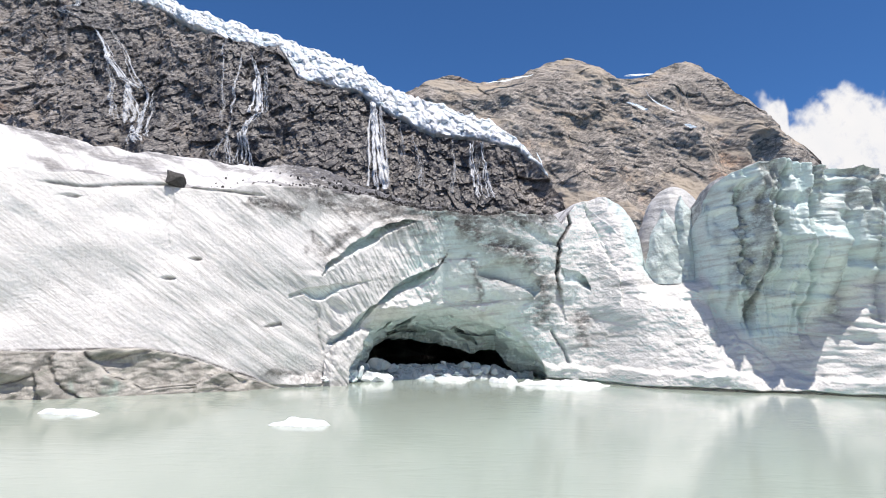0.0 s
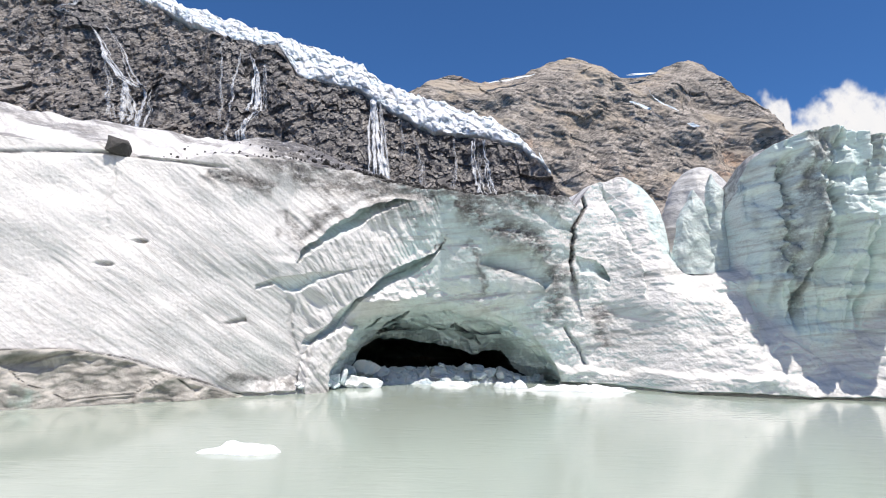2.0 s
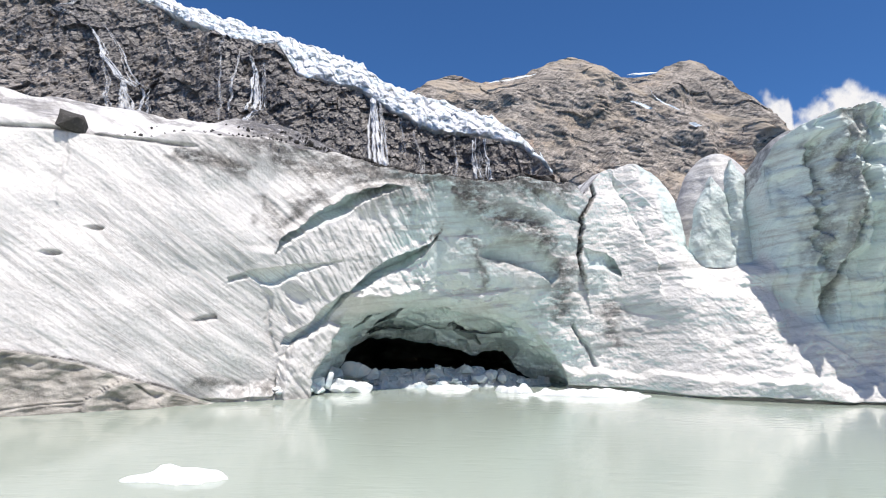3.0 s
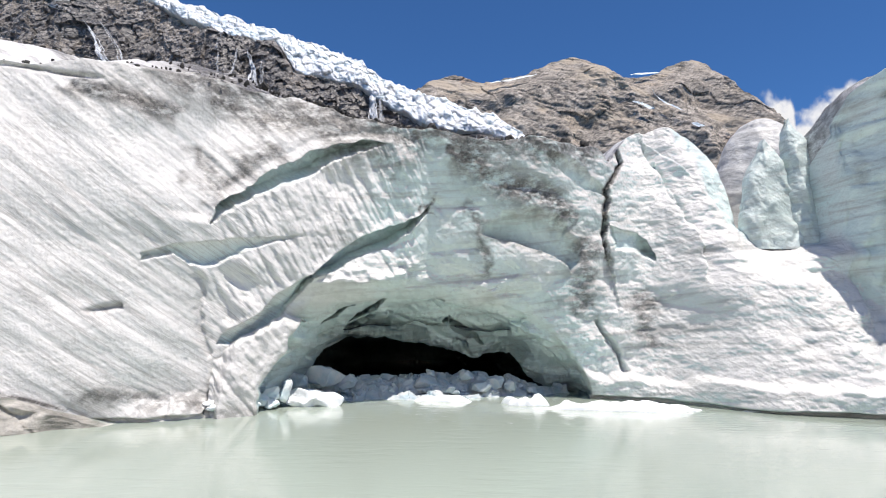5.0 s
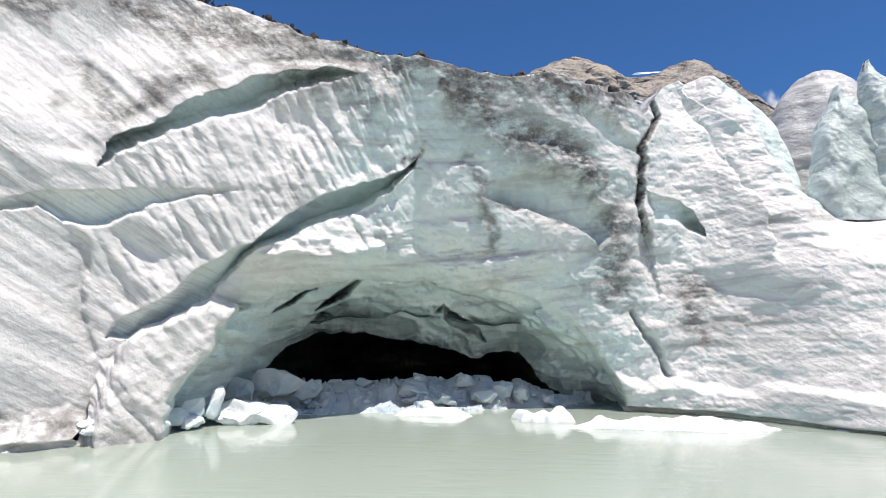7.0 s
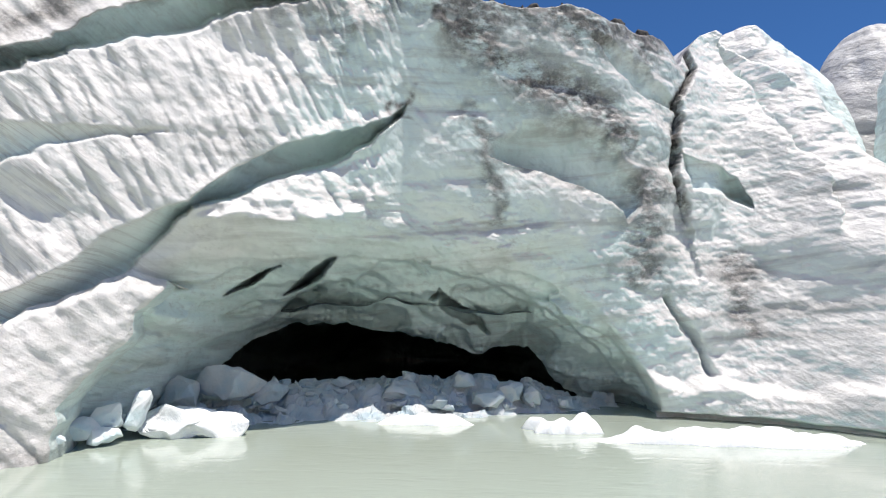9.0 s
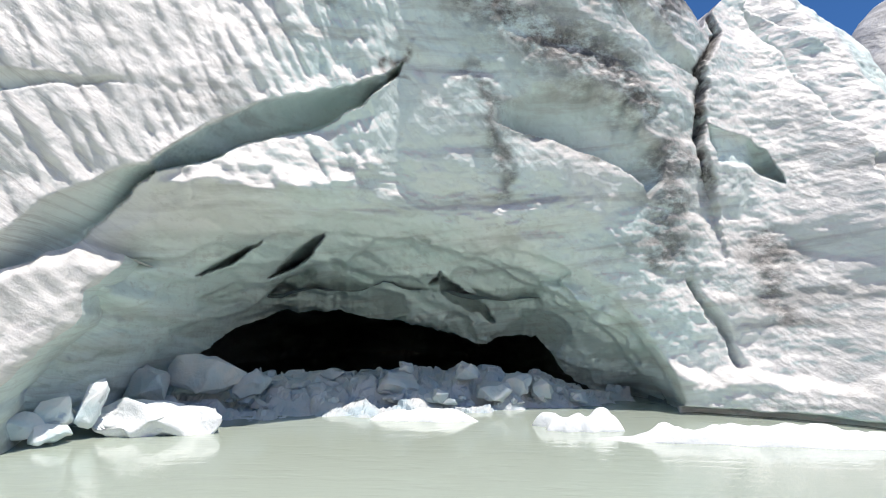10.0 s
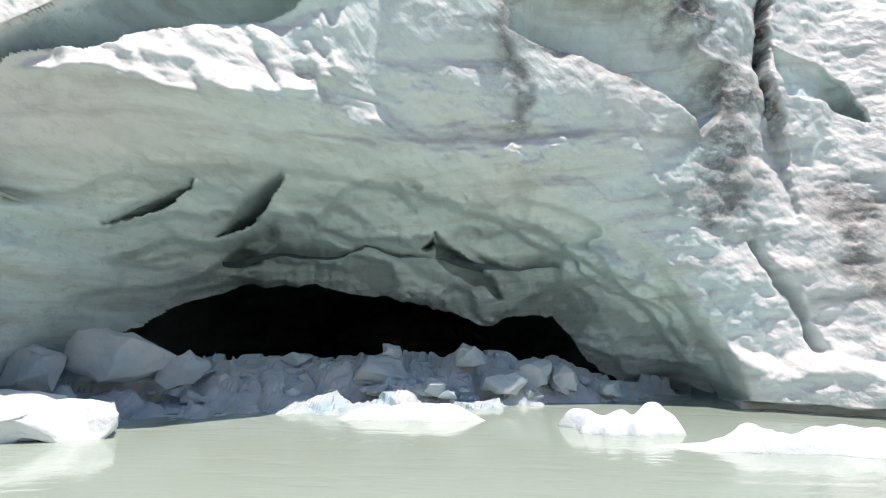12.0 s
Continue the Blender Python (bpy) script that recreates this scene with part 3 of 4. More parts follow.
    y += block * sstep(3, 8, z) * (1.1 * ridged(x * 0.22 + 0.3 * vnoise(z * 0.2, x * 0, 58), z * 0.04, 59, 3) + 0.35 * fbm(x * 0.12, z * 0.9 + x * 0.1, 60, 3))
    y += 0.9 * sstep(35.6, 36.8, x) * sstep(5, 9, z) * ridged(x * 0.5 + 0.3 * vnoise(z * 0.25, x * 0.2, 67), z * 0.07, 68, 3)
    for line, wide in ((PILLAR_A, 1.8), (PILLAR_C, 1.6), (PILLAR_B, 1.5)):
        q = beside(x + wob, z, line)
        y += block * 0.9 * sstep(0, 0.15, q) * sstep(wide, 0.2, q) * sstep(6, 10, z)
    y -= bulge(x, z, 45.84, 16.83, 2.6, 2.0, 1.3)
    # low shelf and meltwater notch along the waterline
    y -= 0.9 * sstep(2.3, 1.5, z + 0.5 * fbm(x * 0.45, z * 0.3, 54, 4)) * sstep(15.5, 17.0, x)
    y += 1.2 * sstep(0.30, 0.16, z + 0.12 * fbm(x * 0.5, x * 0, 55, 2)) * sstep(14, 18, x)
    y -= 1.6 * sstep(1.5, 0.3, z + 0.5 * fbm(x * 0.8, z * 0.3, 56, 4)) * sstep(-13.5, -10, x) * sstep(-6.6, -7.8, x)
    y += 0.5 * sstep(0.34, 0.22, z + 0.1 * fbm(x * 0.5, x * 0, 57, 2)) * sstep(-17, -14, x) * sstep(-5.5, -7.5, x)
    # stains and dark lines, with some shade painted in among them
    dirt_shade = np.clip(1.6 * np.exp(-((gash + 0.05) / 0.24) ** 2) * high + 0.8 * crack(x, z, DUST_LINE, 1.0, 0.16) + 0.3 * crack(x, z, SCAR_A, 1, 0.25) + 0.5 * crack(x, z, SCAR_B, 1, 0.25), 0, 1)
    under = crest[None, :] - z
    dirt_shade = np.maximum(dirt_shade, 0.95 * sstep(3.4, 0.2, under + 0.9 * fbm(x * 0.6, z * 0.35, 63, 3)) * sstep(-20, -10, x) * sstep(22, 17, x))
    # shade of the gap above the bank, painted as a dark line
    dirt_shade = np.maximum(dirt_shade, 1.3 * np.exp(-((z - lerp_list(BANK_TOP, x) - 0.12) / 0.10) ** 2) * sstep(-13.5, -15, x))
    for line, wide, amount in (
        ([(4.45, 18.86), (6.13, 18.32), (9.23, 16.71), (12.88, 16.25), (16.02, 14.07)], 1.7, 1.0),
        ([(16.02, 13.62), (16.49, 10.04), (15.57, 6.47)], 1.6, 0.85),
        ([(21.23, 9.33), (21.79, 6.62), (21.88, 4.02)], 1.3, 0.85),
        ([(6.22, 15.53), (7.2, 11.97), (7.74, 9.14)], 0.6, 0.8),
        ([(0.14, 18.53), (0.92, 17.52), (0.59, 15.94)], 0.8, 0.6),
        ([(7.18, 12.63), (9.39, 12.42), (13.04, 11.55)], 0.3, 0.7),
        ([(-10.65, 15.47), (-10.23, 13.57), (-9.73, 12.04)], 0.6, 0.8),
        ([(-10.14, 18.36), (-7.36, 17.77), (-4.12, 19.16)], 0.9, 1.0),
        ([(-17.87, 18.63), (-14.12, 17.84), (-10.88, 17.08)], 0.9, 1.0),
        ([(-14.17, 1.72), (-12.39, 1.09), (-9.19, 0.75), (-7.15, 0.68)], 0.6, 0.85),
        ([(-9.6, 13.2), (-8.0, 14.9), (-6.0, 16.7)], 0.6, 0.9),
        ([(-3.2, 17.0), (-1.0, 18.0), (1.5, 17.2)], 0.5, 0.7),
        ([(3.1, 15.6), (3.3, 14.6), (3.0, 13.9)], 0.18, 1.0),
        ([(6.0, 15.3), (6.9, 13.4), (7.4, 11.5)], 0.25, 0.7),
        # dark lines down the cracks between the block's pillars
        (PILLAR_A, 0.4, 0.8), (PILLAR_C, 0.35, 0.7), (PILLAR_B, 0.25, 0.7),
    ):
        dirt_shade = np.maximum(dirt_shade, crack(x, z, line, amount, wide, 0.8))
    # dark streaks that paint shade onto the overhanging right block
    dirt_shade = np.maximum(dirt_shade, block * 0.75 * sstep(-0.1, 0.8, fbm(x * 0.5, z * 0.07, 69, 4)) * sstep(6, 10, z))
    # the push into the cave goes outwards from the middle of its mouth
    flat_x, flat_z = x, z
    q = deep / np.maximum(y - CAVE_EYE[1], 5)
    x, y, z = x + (x - CAVE_EYE[0]) * q, y + deep, z + (z - CAVE_EYE[2]) * q
    # over the crest the ice runs back and rises a little
    back = np.concatenate([np.linspace(0.15, 3, 14), np.linspace(3.5, 14, 26), np.linspace(16, 70, 20)])[:, None]
    rise = smooth_list([(-70, 0.46), (-14, 0.44), (-6, 0.28), (10, 0.19), (19, 0.12), (24, 0.06), (85, 0.02)], xs, 2)[None, :]
    bx_ = x[-1:, :] + 0 * back
    by = y[-1:, :] + back
    bz_ = z[-1:, :] + rise * np.minimum(back, 14) - 0.05 * np.clip(back - 14, 0, 99) + 0.25 * fbm(bx_ * 0.35, by * 0.35, 71, 4) * sstep(0, 2, back)
    bz_ -= np.clip(z[-1:, :] - 19.5, 0, 9) * sstep(2.5, 9, back) * sstep(27, 29, bx_)
    bz_[-1, :] = -2
    bdirt = 0.75 * sstep(-0.05, 0.4, fbm(bx_ * 0.10, by * 0.45 + bx_ * 0.05, 75, 4))
    bdirt = np.maximum(bdirt, 2.2 * sstep(-15, -7, bx_ + 0.5 * back) * sstep(19, 15, bx_))
    X, Y, Z = np.vstack([x, bx_]), np.vstack([y, by]), np.vstack([z, bz_])
    # freshly broken, steep and overhanging faces: clean dense ice plus their green shade put into the colour; sloping
    # ones carry a white weathered crust
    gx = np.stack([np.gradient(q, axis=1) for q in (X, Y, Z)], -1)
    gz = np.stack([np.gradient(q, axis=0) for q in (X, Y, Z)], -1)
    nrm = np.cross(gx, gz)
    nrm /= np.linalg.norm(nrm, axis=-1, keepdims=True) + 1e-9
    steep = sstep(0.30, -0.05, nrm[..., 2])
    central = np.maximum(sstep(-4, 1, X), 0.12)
    fresh_shade = np.clip(steep * central * (0.75 + 0.4 * fbm(X * 0.25, Z * 0.25, 77, 3)), 0, 1)
    # clefts, right block, vault and turned face take green shade as colour
    fresh_shade[: len(v)] = np.maximum(fresh_shade[: len(v)], np.clip(rec * 1.6, 0, 0.95))
    fresh_shade[: len(v)] = np.maximum(fresh_shade[: len(v)], 0.95 * block * sstep(0, 1.5, np.where(s > 0, d, 0)))
    fresh_shade[: len(v)] = np.maximum(fresh_shade[: len(v)], 0.9 * sstep(0.0, 0.4, t) * (flat_z < rim))
    fresh_shade[: len(v)] = np.maximum(fresh_shade[: len(v)], 0.85 * sstep(0.1, 0.8, turned))
    DIRT_SHADE = np.vstack([dirt_shade, bdirt])
    keep = np.ones(X.shape, bool)
    keep[: len(v)] = solid
    ob = grid_mesh("glacier_front", X, Y, Z, ICE, (("fresh_shade", fresh_shade), ("dirt_shade", DIRT_SHADE), ("ramp", np.vstack([left, sstep(-3, -9, bx_)]))), keep=keep)
    return tagged(ob, "white and blue-green glacier ice cliff with arched cave", "glacier", kind="structure"), (xs, Y[-len(back):], Z[-len(back):])


glacier, TOP = front_surface()


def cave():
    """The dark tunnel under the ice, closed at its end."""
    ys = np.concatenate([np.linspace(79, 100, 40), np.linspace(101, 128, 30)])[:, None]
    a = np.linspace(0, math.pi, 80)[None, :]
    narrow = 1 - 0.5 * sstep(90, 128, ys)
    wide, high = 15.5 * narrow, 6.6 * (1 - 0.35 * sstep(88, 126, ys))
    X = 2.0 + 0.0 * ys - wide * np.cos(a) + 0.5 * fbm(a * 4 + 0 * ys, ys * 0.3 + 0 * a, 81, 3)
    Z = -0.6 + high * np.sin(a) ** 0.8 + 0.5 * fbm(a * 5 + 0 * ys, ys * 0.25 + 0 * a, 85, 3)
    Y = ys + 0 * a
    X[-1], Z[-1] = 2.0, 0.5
    return tagged(grid_mesh("cave_tunnel", X, Y, Z, CAVE), "ice tunnel behind the cave mouth, darkness painted in", "cave", kind="structure")


cave()


# ---- silty old ice along the foot of the ramp ----
def basal_bank():
    xs = np.linspace(-62, -12.5, 330)
    top = smooth_list(BANK_TOP, xs, 0.6) + 0.12 * fbm(xs * 0.6, xs * 0, 91, 3)
    v = np.linspace(0, 1, 60)[:, None]
    z = -0.6 + (top[None, :] + 0.6) * v
    x = xs[None, :] + 0 * v
    y = smooth_list(FOOT, x, 1.5) + smooth_list(LEAN, x, 2.0) * z - 0.75
    f1, f2, rnd = cells(x * 0.22 + 0.25 * vnoise(x * 0.3, z * 0.5, 93), z * 0.3 + x * 0.12, 95)
    y += 0.8 * (rnd - 0.5) * sstep(0.0, 0.12, f2 - f1) + 0.35 * fbm(x * 0.5, z * 0.8, 97, 4)
    y += 0.4 * np.exp(-((f2 - f1) / 0.04) ** 2) + 0.08 * ridged(x * 1.1 + z * 0.5, z * 1.4, 98, 4)
    X, Y, Z = np.vstack([x, x[-1:]]), np.vstack([y, y[-1:] + 2.6]), np.vstack([z, z[-1:] + 0.15])
    return tagged(grid_mesh("dirty_ice_bank", X, Y, Z, BASAL), "grey-brown silty ice bank at the lake edge", "ice bank")


basal_bank()


# ---- cliff with waterfalls, hanging glacier, far peaks ----
CLIFF_Y, CLIFF_K = 500.0, 0.60
CLIFF_TOP = [(-922.9, 673), (-637.4, 565.5), (-432.1, 444.6), (-335.7, 403.2), (-258.1, 359), (-234.7, 349.9), (-180.9, 343.1), (-147.5, 292.3), (-126.7, 286.9), (-72.4, 275.4), (-30.7, 239), (7.9, 219.6), (76.3, 207.1), (106.4, 195.4), (125.9, 177.4), (139.7, 146), (148.6, 110.2)]
ICE_TOP = [(-1134.8, 976), (-708.5, 699.6), (-463.3, 521.6), (-382, 451.5), (-313, 424.4), (-223.2, 390.9), (-137.2, 354.8), (-77.4, 325.4), (-33.6, 289), (7.1, 272), (78.8, 248.7), (111.5, 215.3), (124.6, 192.4), (132, 177.7)]


def cliff_y(x, z):
    fold = 26 * ridged(x * 0.008 + z * 0.002, z * 0.003, 101, 3) + 16 * fbm(x * 0.018, z * 0.018, 105, 4)
    f1, f2, rnd = cells(x * 0.03 + z * 0.012, z * 0.025 - x * 0.01, 107)
    g1, g2, rnd2 = cells(x * 0.09 + z * 0.03, z * 0.08 - x * 0.03, 109)
    return CLIFF_Y + CLIFF_K * z - 0.45 * fold + 9 * (rnd - 0.5) + 6 * (rnd2 - 0.5) + 3.0 * (cells(x * 0.24 + z * 0.06, z * 0.2 - x * 0.08, 117)[2] - 0.5) + 1.5 * fbm(x * 0.12, z * 0.12, 111, 3) + 0.7 * ridged((x + 0.8 * z) * 0.05, (z - 0.8 * x) * 0.11, 115, 4)


FALLS = [
    # (line on the cliff, width at the top, width at the foot, density)
    ([(-407.5, 363.3), (-384.1, 336), (-366.5, 306.9), (-346.6, 284.2), (-331.9, 275.8), (-318.1, 269.4)], 3, 7, 0.9),
    ([(-387.8, 362.5), (-360.5, 327.4), (-341.3, 294), (-328.2, 276.1), (-315, 267.8)], 2.5, 5, 0.8),
    ([(-371.6, 311.5), (-354.9, 274.4), (-343.5, 244), (-331.4, 219.6)], 2, 5, 0.45),
    ([(-339.4, 275.4), (-325, 240.8), (-310.8, 212.7)], 6, 9, 0.6),
    ([(-319.3, 269.3), (-306.4, 233.5), (-296.1, 201.7), (-285.6, 185.4)], 6, 6, 0.8),
    ([(-310, 268.1), (-295.6, 234.1), (-287.4, 203.7), (-278.6, 188.8)], 4, 4, 0.7),
    ([(-310.8, 212.7), (-297, 197.7), (-284, 181)], 4, 9, 0.8),
    ([(-444, 428.4), (-440.5, 394.8), (-457.7, 388.8), (-424.2, 373.1)], 4, 5, 0.7),
    ([(-215.5, 322.1), (-212.8, 283.4), (-208.9, 252), (-201.5, 226.9)], 2.2, 4, 0.7),
    ([(-205.7, 320.8), (-191.7, 294.2), (-185.9, 262.2), (-180.1, 230.6)], 3.5, 8, 0.95),
    ([(-183.2, 304.4), (-178.9, 271.7), (-172.3, 234.4)], 2, 4, 0.7),
    ([(-169.8, 234.6), (-181.3, 222.3), (-186.1, 203.6), (-182.1, 162.7)], 4, 5, 0.9),
    ([(-178.7, 229.9), (-185, 211.6), (-179.3, 184.8), (-175, 161.6)], 4, 5, 0.85),
    ([(-201.5, 226.9), (-202.8, 198.8), (-195, 172.9), (-191.1, 162.3)], 2.5, 4, 0.6),
    ([(-243.5, 351.4), (-234.4, 301), (-223.7, 255.5), (-214, 214)], 1.5, 2.5, 0.4),
    ([(-202.8, 198.8), (-208.6, 187.1), (-213.2, 172)], 2, 4, 0.6),
    ([(-60.4, 274.3), (-54.1, 231), (-46.6, 183.9), (-39.6, 140.1)], 7, 10, 1.0),
    ([(-49.3, 265.9), (-43.5, 223.3), (-37.7, 176.9), (-34.2, 143.1)], 2.5, 6, 0.5),
    ([(-25.5, 236.8), (-21.3, 204.4), (-19, 181.6)], 1.5, 3, 0.4),
    ([(-12, 216.9), (-5, 193.6), (-0.1, 171.4), (1.2, 143.3)], 1.8, 3, 0.6),
    ([(52.8, 208.3), (53.1, 181.4), (55.7, 156.1), (59.4, 135)], 4, 5, 0.9),
    ([(63.9, 208.1), (66.4, 182), (67.6, 160.2), (70.9, 135.5)], 4, 5, 0.9),
    ([(32.9, 211.2), (35.5, 173.1), (32.1, 141.3)], 1.5, 3, 0.35),
    ([(58.8, 204.6), (60, 174.3), (61.1, 145.9)], 2, 4, 0.5),
]


def cliff():
    xs = np.linspace(-560, 190, 800)
    top = lerp_list(sorted(CLIFF_TOP), xs) + 3 * fbm(xs * 0.05, xs * 0, 113, 4)
    v = np.linspace(0, 1, 320)[:, None]
    z = 10 + (top[None, :] - 10) * v
    x = xs[None, :] + 0 * v
    y = cliff_y(x, z)
    wet = np.zeros(x.shape)
    for line, w0, w1, dense in FALLS:
        d, s, run = line_distance(x, z, line)
        wet = np.maximum(wet, np.exp(-(d / 38) ** 2))
    wet = np.maximum(wet, 1.0 * sstep(-150, -110, x) * sstep(60, 30, x))
    X, Y, Z = np.vstack([x, x[-1:]]), np.vstack([y, y[-1:] + 120]), np.vstack([z, z[-1:] + 8])
    ob = grid_mesh("rock_cliff", X, Y, Z, CLIFF, (("wet", np.vstack([wet, wet[-1:]])),), smooth=False)
    return tagged(ob, "grey-brown rock cliff streaked wet by meltwater", "cliff", kind="structure")


def hanging_glacier():
    xs = np.linspace(-640, ICE_TOP[-1][0], 640)
    low = lerp_list(sorted(CLIFF_TOP), xs) + 3 * fbm(xs * 0.05, xs * 0, 113, 4) + 3
    high = lerp_list(sorted(ICE_TOP), xs) + 4 * ridged(xs * 0.06, xs * 0, 121, 3)
    high = np.maximum(high, low + 2)
    v = np.linspace(0, 1, 90)[:, None]
    z = low[None, :] + (high - low)[None, :] * v
    x = xs[None, :] + 0 * v
    f1, f2, rnd = cells(x * 0.11 + z * 0.04, z * 0.07 - x * 0.03, 123)
    g1, g2, rnd2 = cells(x * 0.32, z * 0.2, 127)
    y = CLIFF_Y + CLIFF_K * z - 7 * np.sin(math.pi * np.clip(v, 0, 1)) ** 0.5 - 5 + 14 * v
    y = y + 4.5 * (rnd - 0.5) + 2 * (rnd2 - 0.5) + 2.5 * np.exp(-((f2 - f1) / 0.08) ** 2) + 3 * fbm(x * 0.1, z * 0.1, 129, 3)
    X, Y, Z = np.vstack([x[:1], x, x[-1:]]), np.vstack([y[:1] + 40, y, y[-1:] + 150]), np.vstack([z[:1] - 4, z, z[-1:] - 3])
    return tagged(grid_mesh("hanging_glacier", X, Y, Z, SERAC), "white broken hanging glacier above the cliff", "glacier", kind="structure")


def waterfalls():
    groups = ((0, 8), (8, 16), (16, 20), (20, 24))
    for a, b in groups:
        base = tagged(new("waterfall"), "thin white waterfalls running down the dark cliff", "waterfall", "meltwater falls")
        rng = random.Random(a)
        for line, w0, w1, dense in FALLS[a:b]:
            for k in range(5 if w1 < 6 else 8):
                off, thin, start = rng.uniform(-0.75, 0.75), rng.uniform(0.22, 0.6), rng.uniform(0, 0.2) * (k > 0)
                t = np.linspace(start, 1 - rng.uniform(0, 0.1) * (k > 0), 60)[:, None]
                xs = np.interp(t * (len(line) - 1), range(len(line)), [q[0] for q in line])
                zs = np.interp(t * (len(line) - 1), range(len(line)), [q[1] for q in line])
                wide = w0 + (w1 - w0) * t
                xs = xs + off * wide * 1.2 * (0.3 + t) + (1.5 if w1 < 12 else 0.4) * fbm(t * 8, xs * 0 + w0 + k, 131, 4)
                u = np.linspace(-0.5, 0.5, 7)[None, :]
                X, Z = xs + u * wide * thin * (0.8 + 0.5 * vnoise(t * 14, t * 0 + k, 133)), zs + 0 * u
                smooth_y = sum(cliff_y(X + dx, Z + dz) for dx in (-3, 3) for dz in (-3, 0, 3)) / 6
                Y = np.minimum(cliff_y(X, Z), smooth_y) - 5.5 - 0.8 * (1 - 4 * u * u)
                fade = dense * (1 - (2 * np.abs(u)) ** 2) * (0.7 + 0.3 * rng.random())
                grid_mesh("strand", X, Y, Z, FALL, (("dense", fade + 0 * X),)).parent = base


cliff()
hanging_glacier()
waterfalls()

PEAK_Y, PEAK_K = 1350.0, 0.65
RIDGE = [(-407.3, 380.4), (-246, 551.2), (-158.8, 696.7), (-51.5, 775.5), (17.9, 840), (94.5, 859.2), (189.6, 834.6), (287.5, 858), (349.4, 890.8), (426.4, 949.6), (528.6, 990.7), (580.3, 960.4), (622.6, 948.1), (657.7, 897), (699.3, 879.6), (792.8, 914.9), (880.2, 969.1), (952.2, 999), (994.9, 970.9), (1022.7, 877.8), (1084.5, 831.1), (1120.9, 795.2), (1126.0, 708.2), (1132.0, 632.5), (1144.5, 575), (1216.2, 525.9), (1378.2, 462.2), (1702.4, 359.3)]


def peak_y(x, z):
    fade = sstep(0, 130, lerp_list(RIDGE, x) - z)
    spur = 130 * (ridged(x * 0.0022 + 0.15, z * 0.0010, 141, 3) - 0.3)
    f1, f2, rnd = cells(x * 0.012 + z * 0.006, z * 0.016 - x * 0.004, 143)
    return PEAK_Y + PEAK_K * z + fade * (24 * fbm(x * 0.008, z * 0.008, 145, 5) - 0.7 * spur) + 8 * (rnd - 0.5) + 3 * ridged(x * 0.02, z * 0.05 + x * 0.012, 147, 3)


def peaks():
    xs = np.linspace(-260, 1500, 620)
    top = lerp_list(RIDGE, xs) + 5 * fbm(xs * 0.03, xs * 0, 149, 4)
    v = np.linspace(0, 1, 240)[:, None]
    z = 60 + (top[None, :] - 60) * v
    x = xs[None, :] + 0 * v
    y = peak_y(x, z)
    X, Y, Z = np.vstack([x, x[-1:]]), np.vstack([y, y[-1:] + 500]), np.vstack([z, z[-1:] - 60])
    ob = grid_mesh("mountain", X, Y, Z, PEAK, (("wet", 0 * X),), smooth=False)
    tagged(ob, "brown rocky mountain ridge with two peaks", "mountain", kind="structure")


def snow_patch(line, wide):
    """A tongue of old snow that lies on the mountain along a line."""
    t = np.linspace(0, 1, 40)[:, None]
    n = len(line)
    xs = np.interp(t * (n - 1), range(n), [p[0] for p in line])
    zs = np.interp(t * (n - 1), range(n), [p[1] for p in line])
    u = np.linspace(-0.5, 0.5, 9)[None, :]
    w = wide * np.sin(math.pi * np.clip(t, 0.03, 0.97)) ** 0.6 * (1 + 0.35 * fbm(t * 7, t * 0 + n, 151, 2))
    X, Z = xs + 0 * u, zs + u * w
    Y = np.minimum.reduce([peak_y(X + dx, Z + dz) for dx in (-8, 0, 8) for dz in (-8, 0, 8)]) - 22
    ob = grid_mesh("snow_patch", X, Y, Z, SNOW)
    tagged(ob, "white patch of old snow on the mountain", "snow", "snow patches")


peaks()
for line, wide in (
    ([(203.2, 805.2), (264.8, 817.4), (360.8, 854.3)], 14), ([(683.9, 881.4), (788.6, 900)], 9),
    ([(629.8, 718.6), (663.8, 705.5), (694.4, 694.8)], 15), ([(707.4, 780.5), (716.7, 736.6), (745, 710.2), (775.8, 682.2)], 9),
    ([(778.1, 629.3), (806.7, 616.8)], 12), ([(323.1, 505.1), (336, 474.5), (323.2, 437.5)], 20),
):
    snow_patch(line, wide)


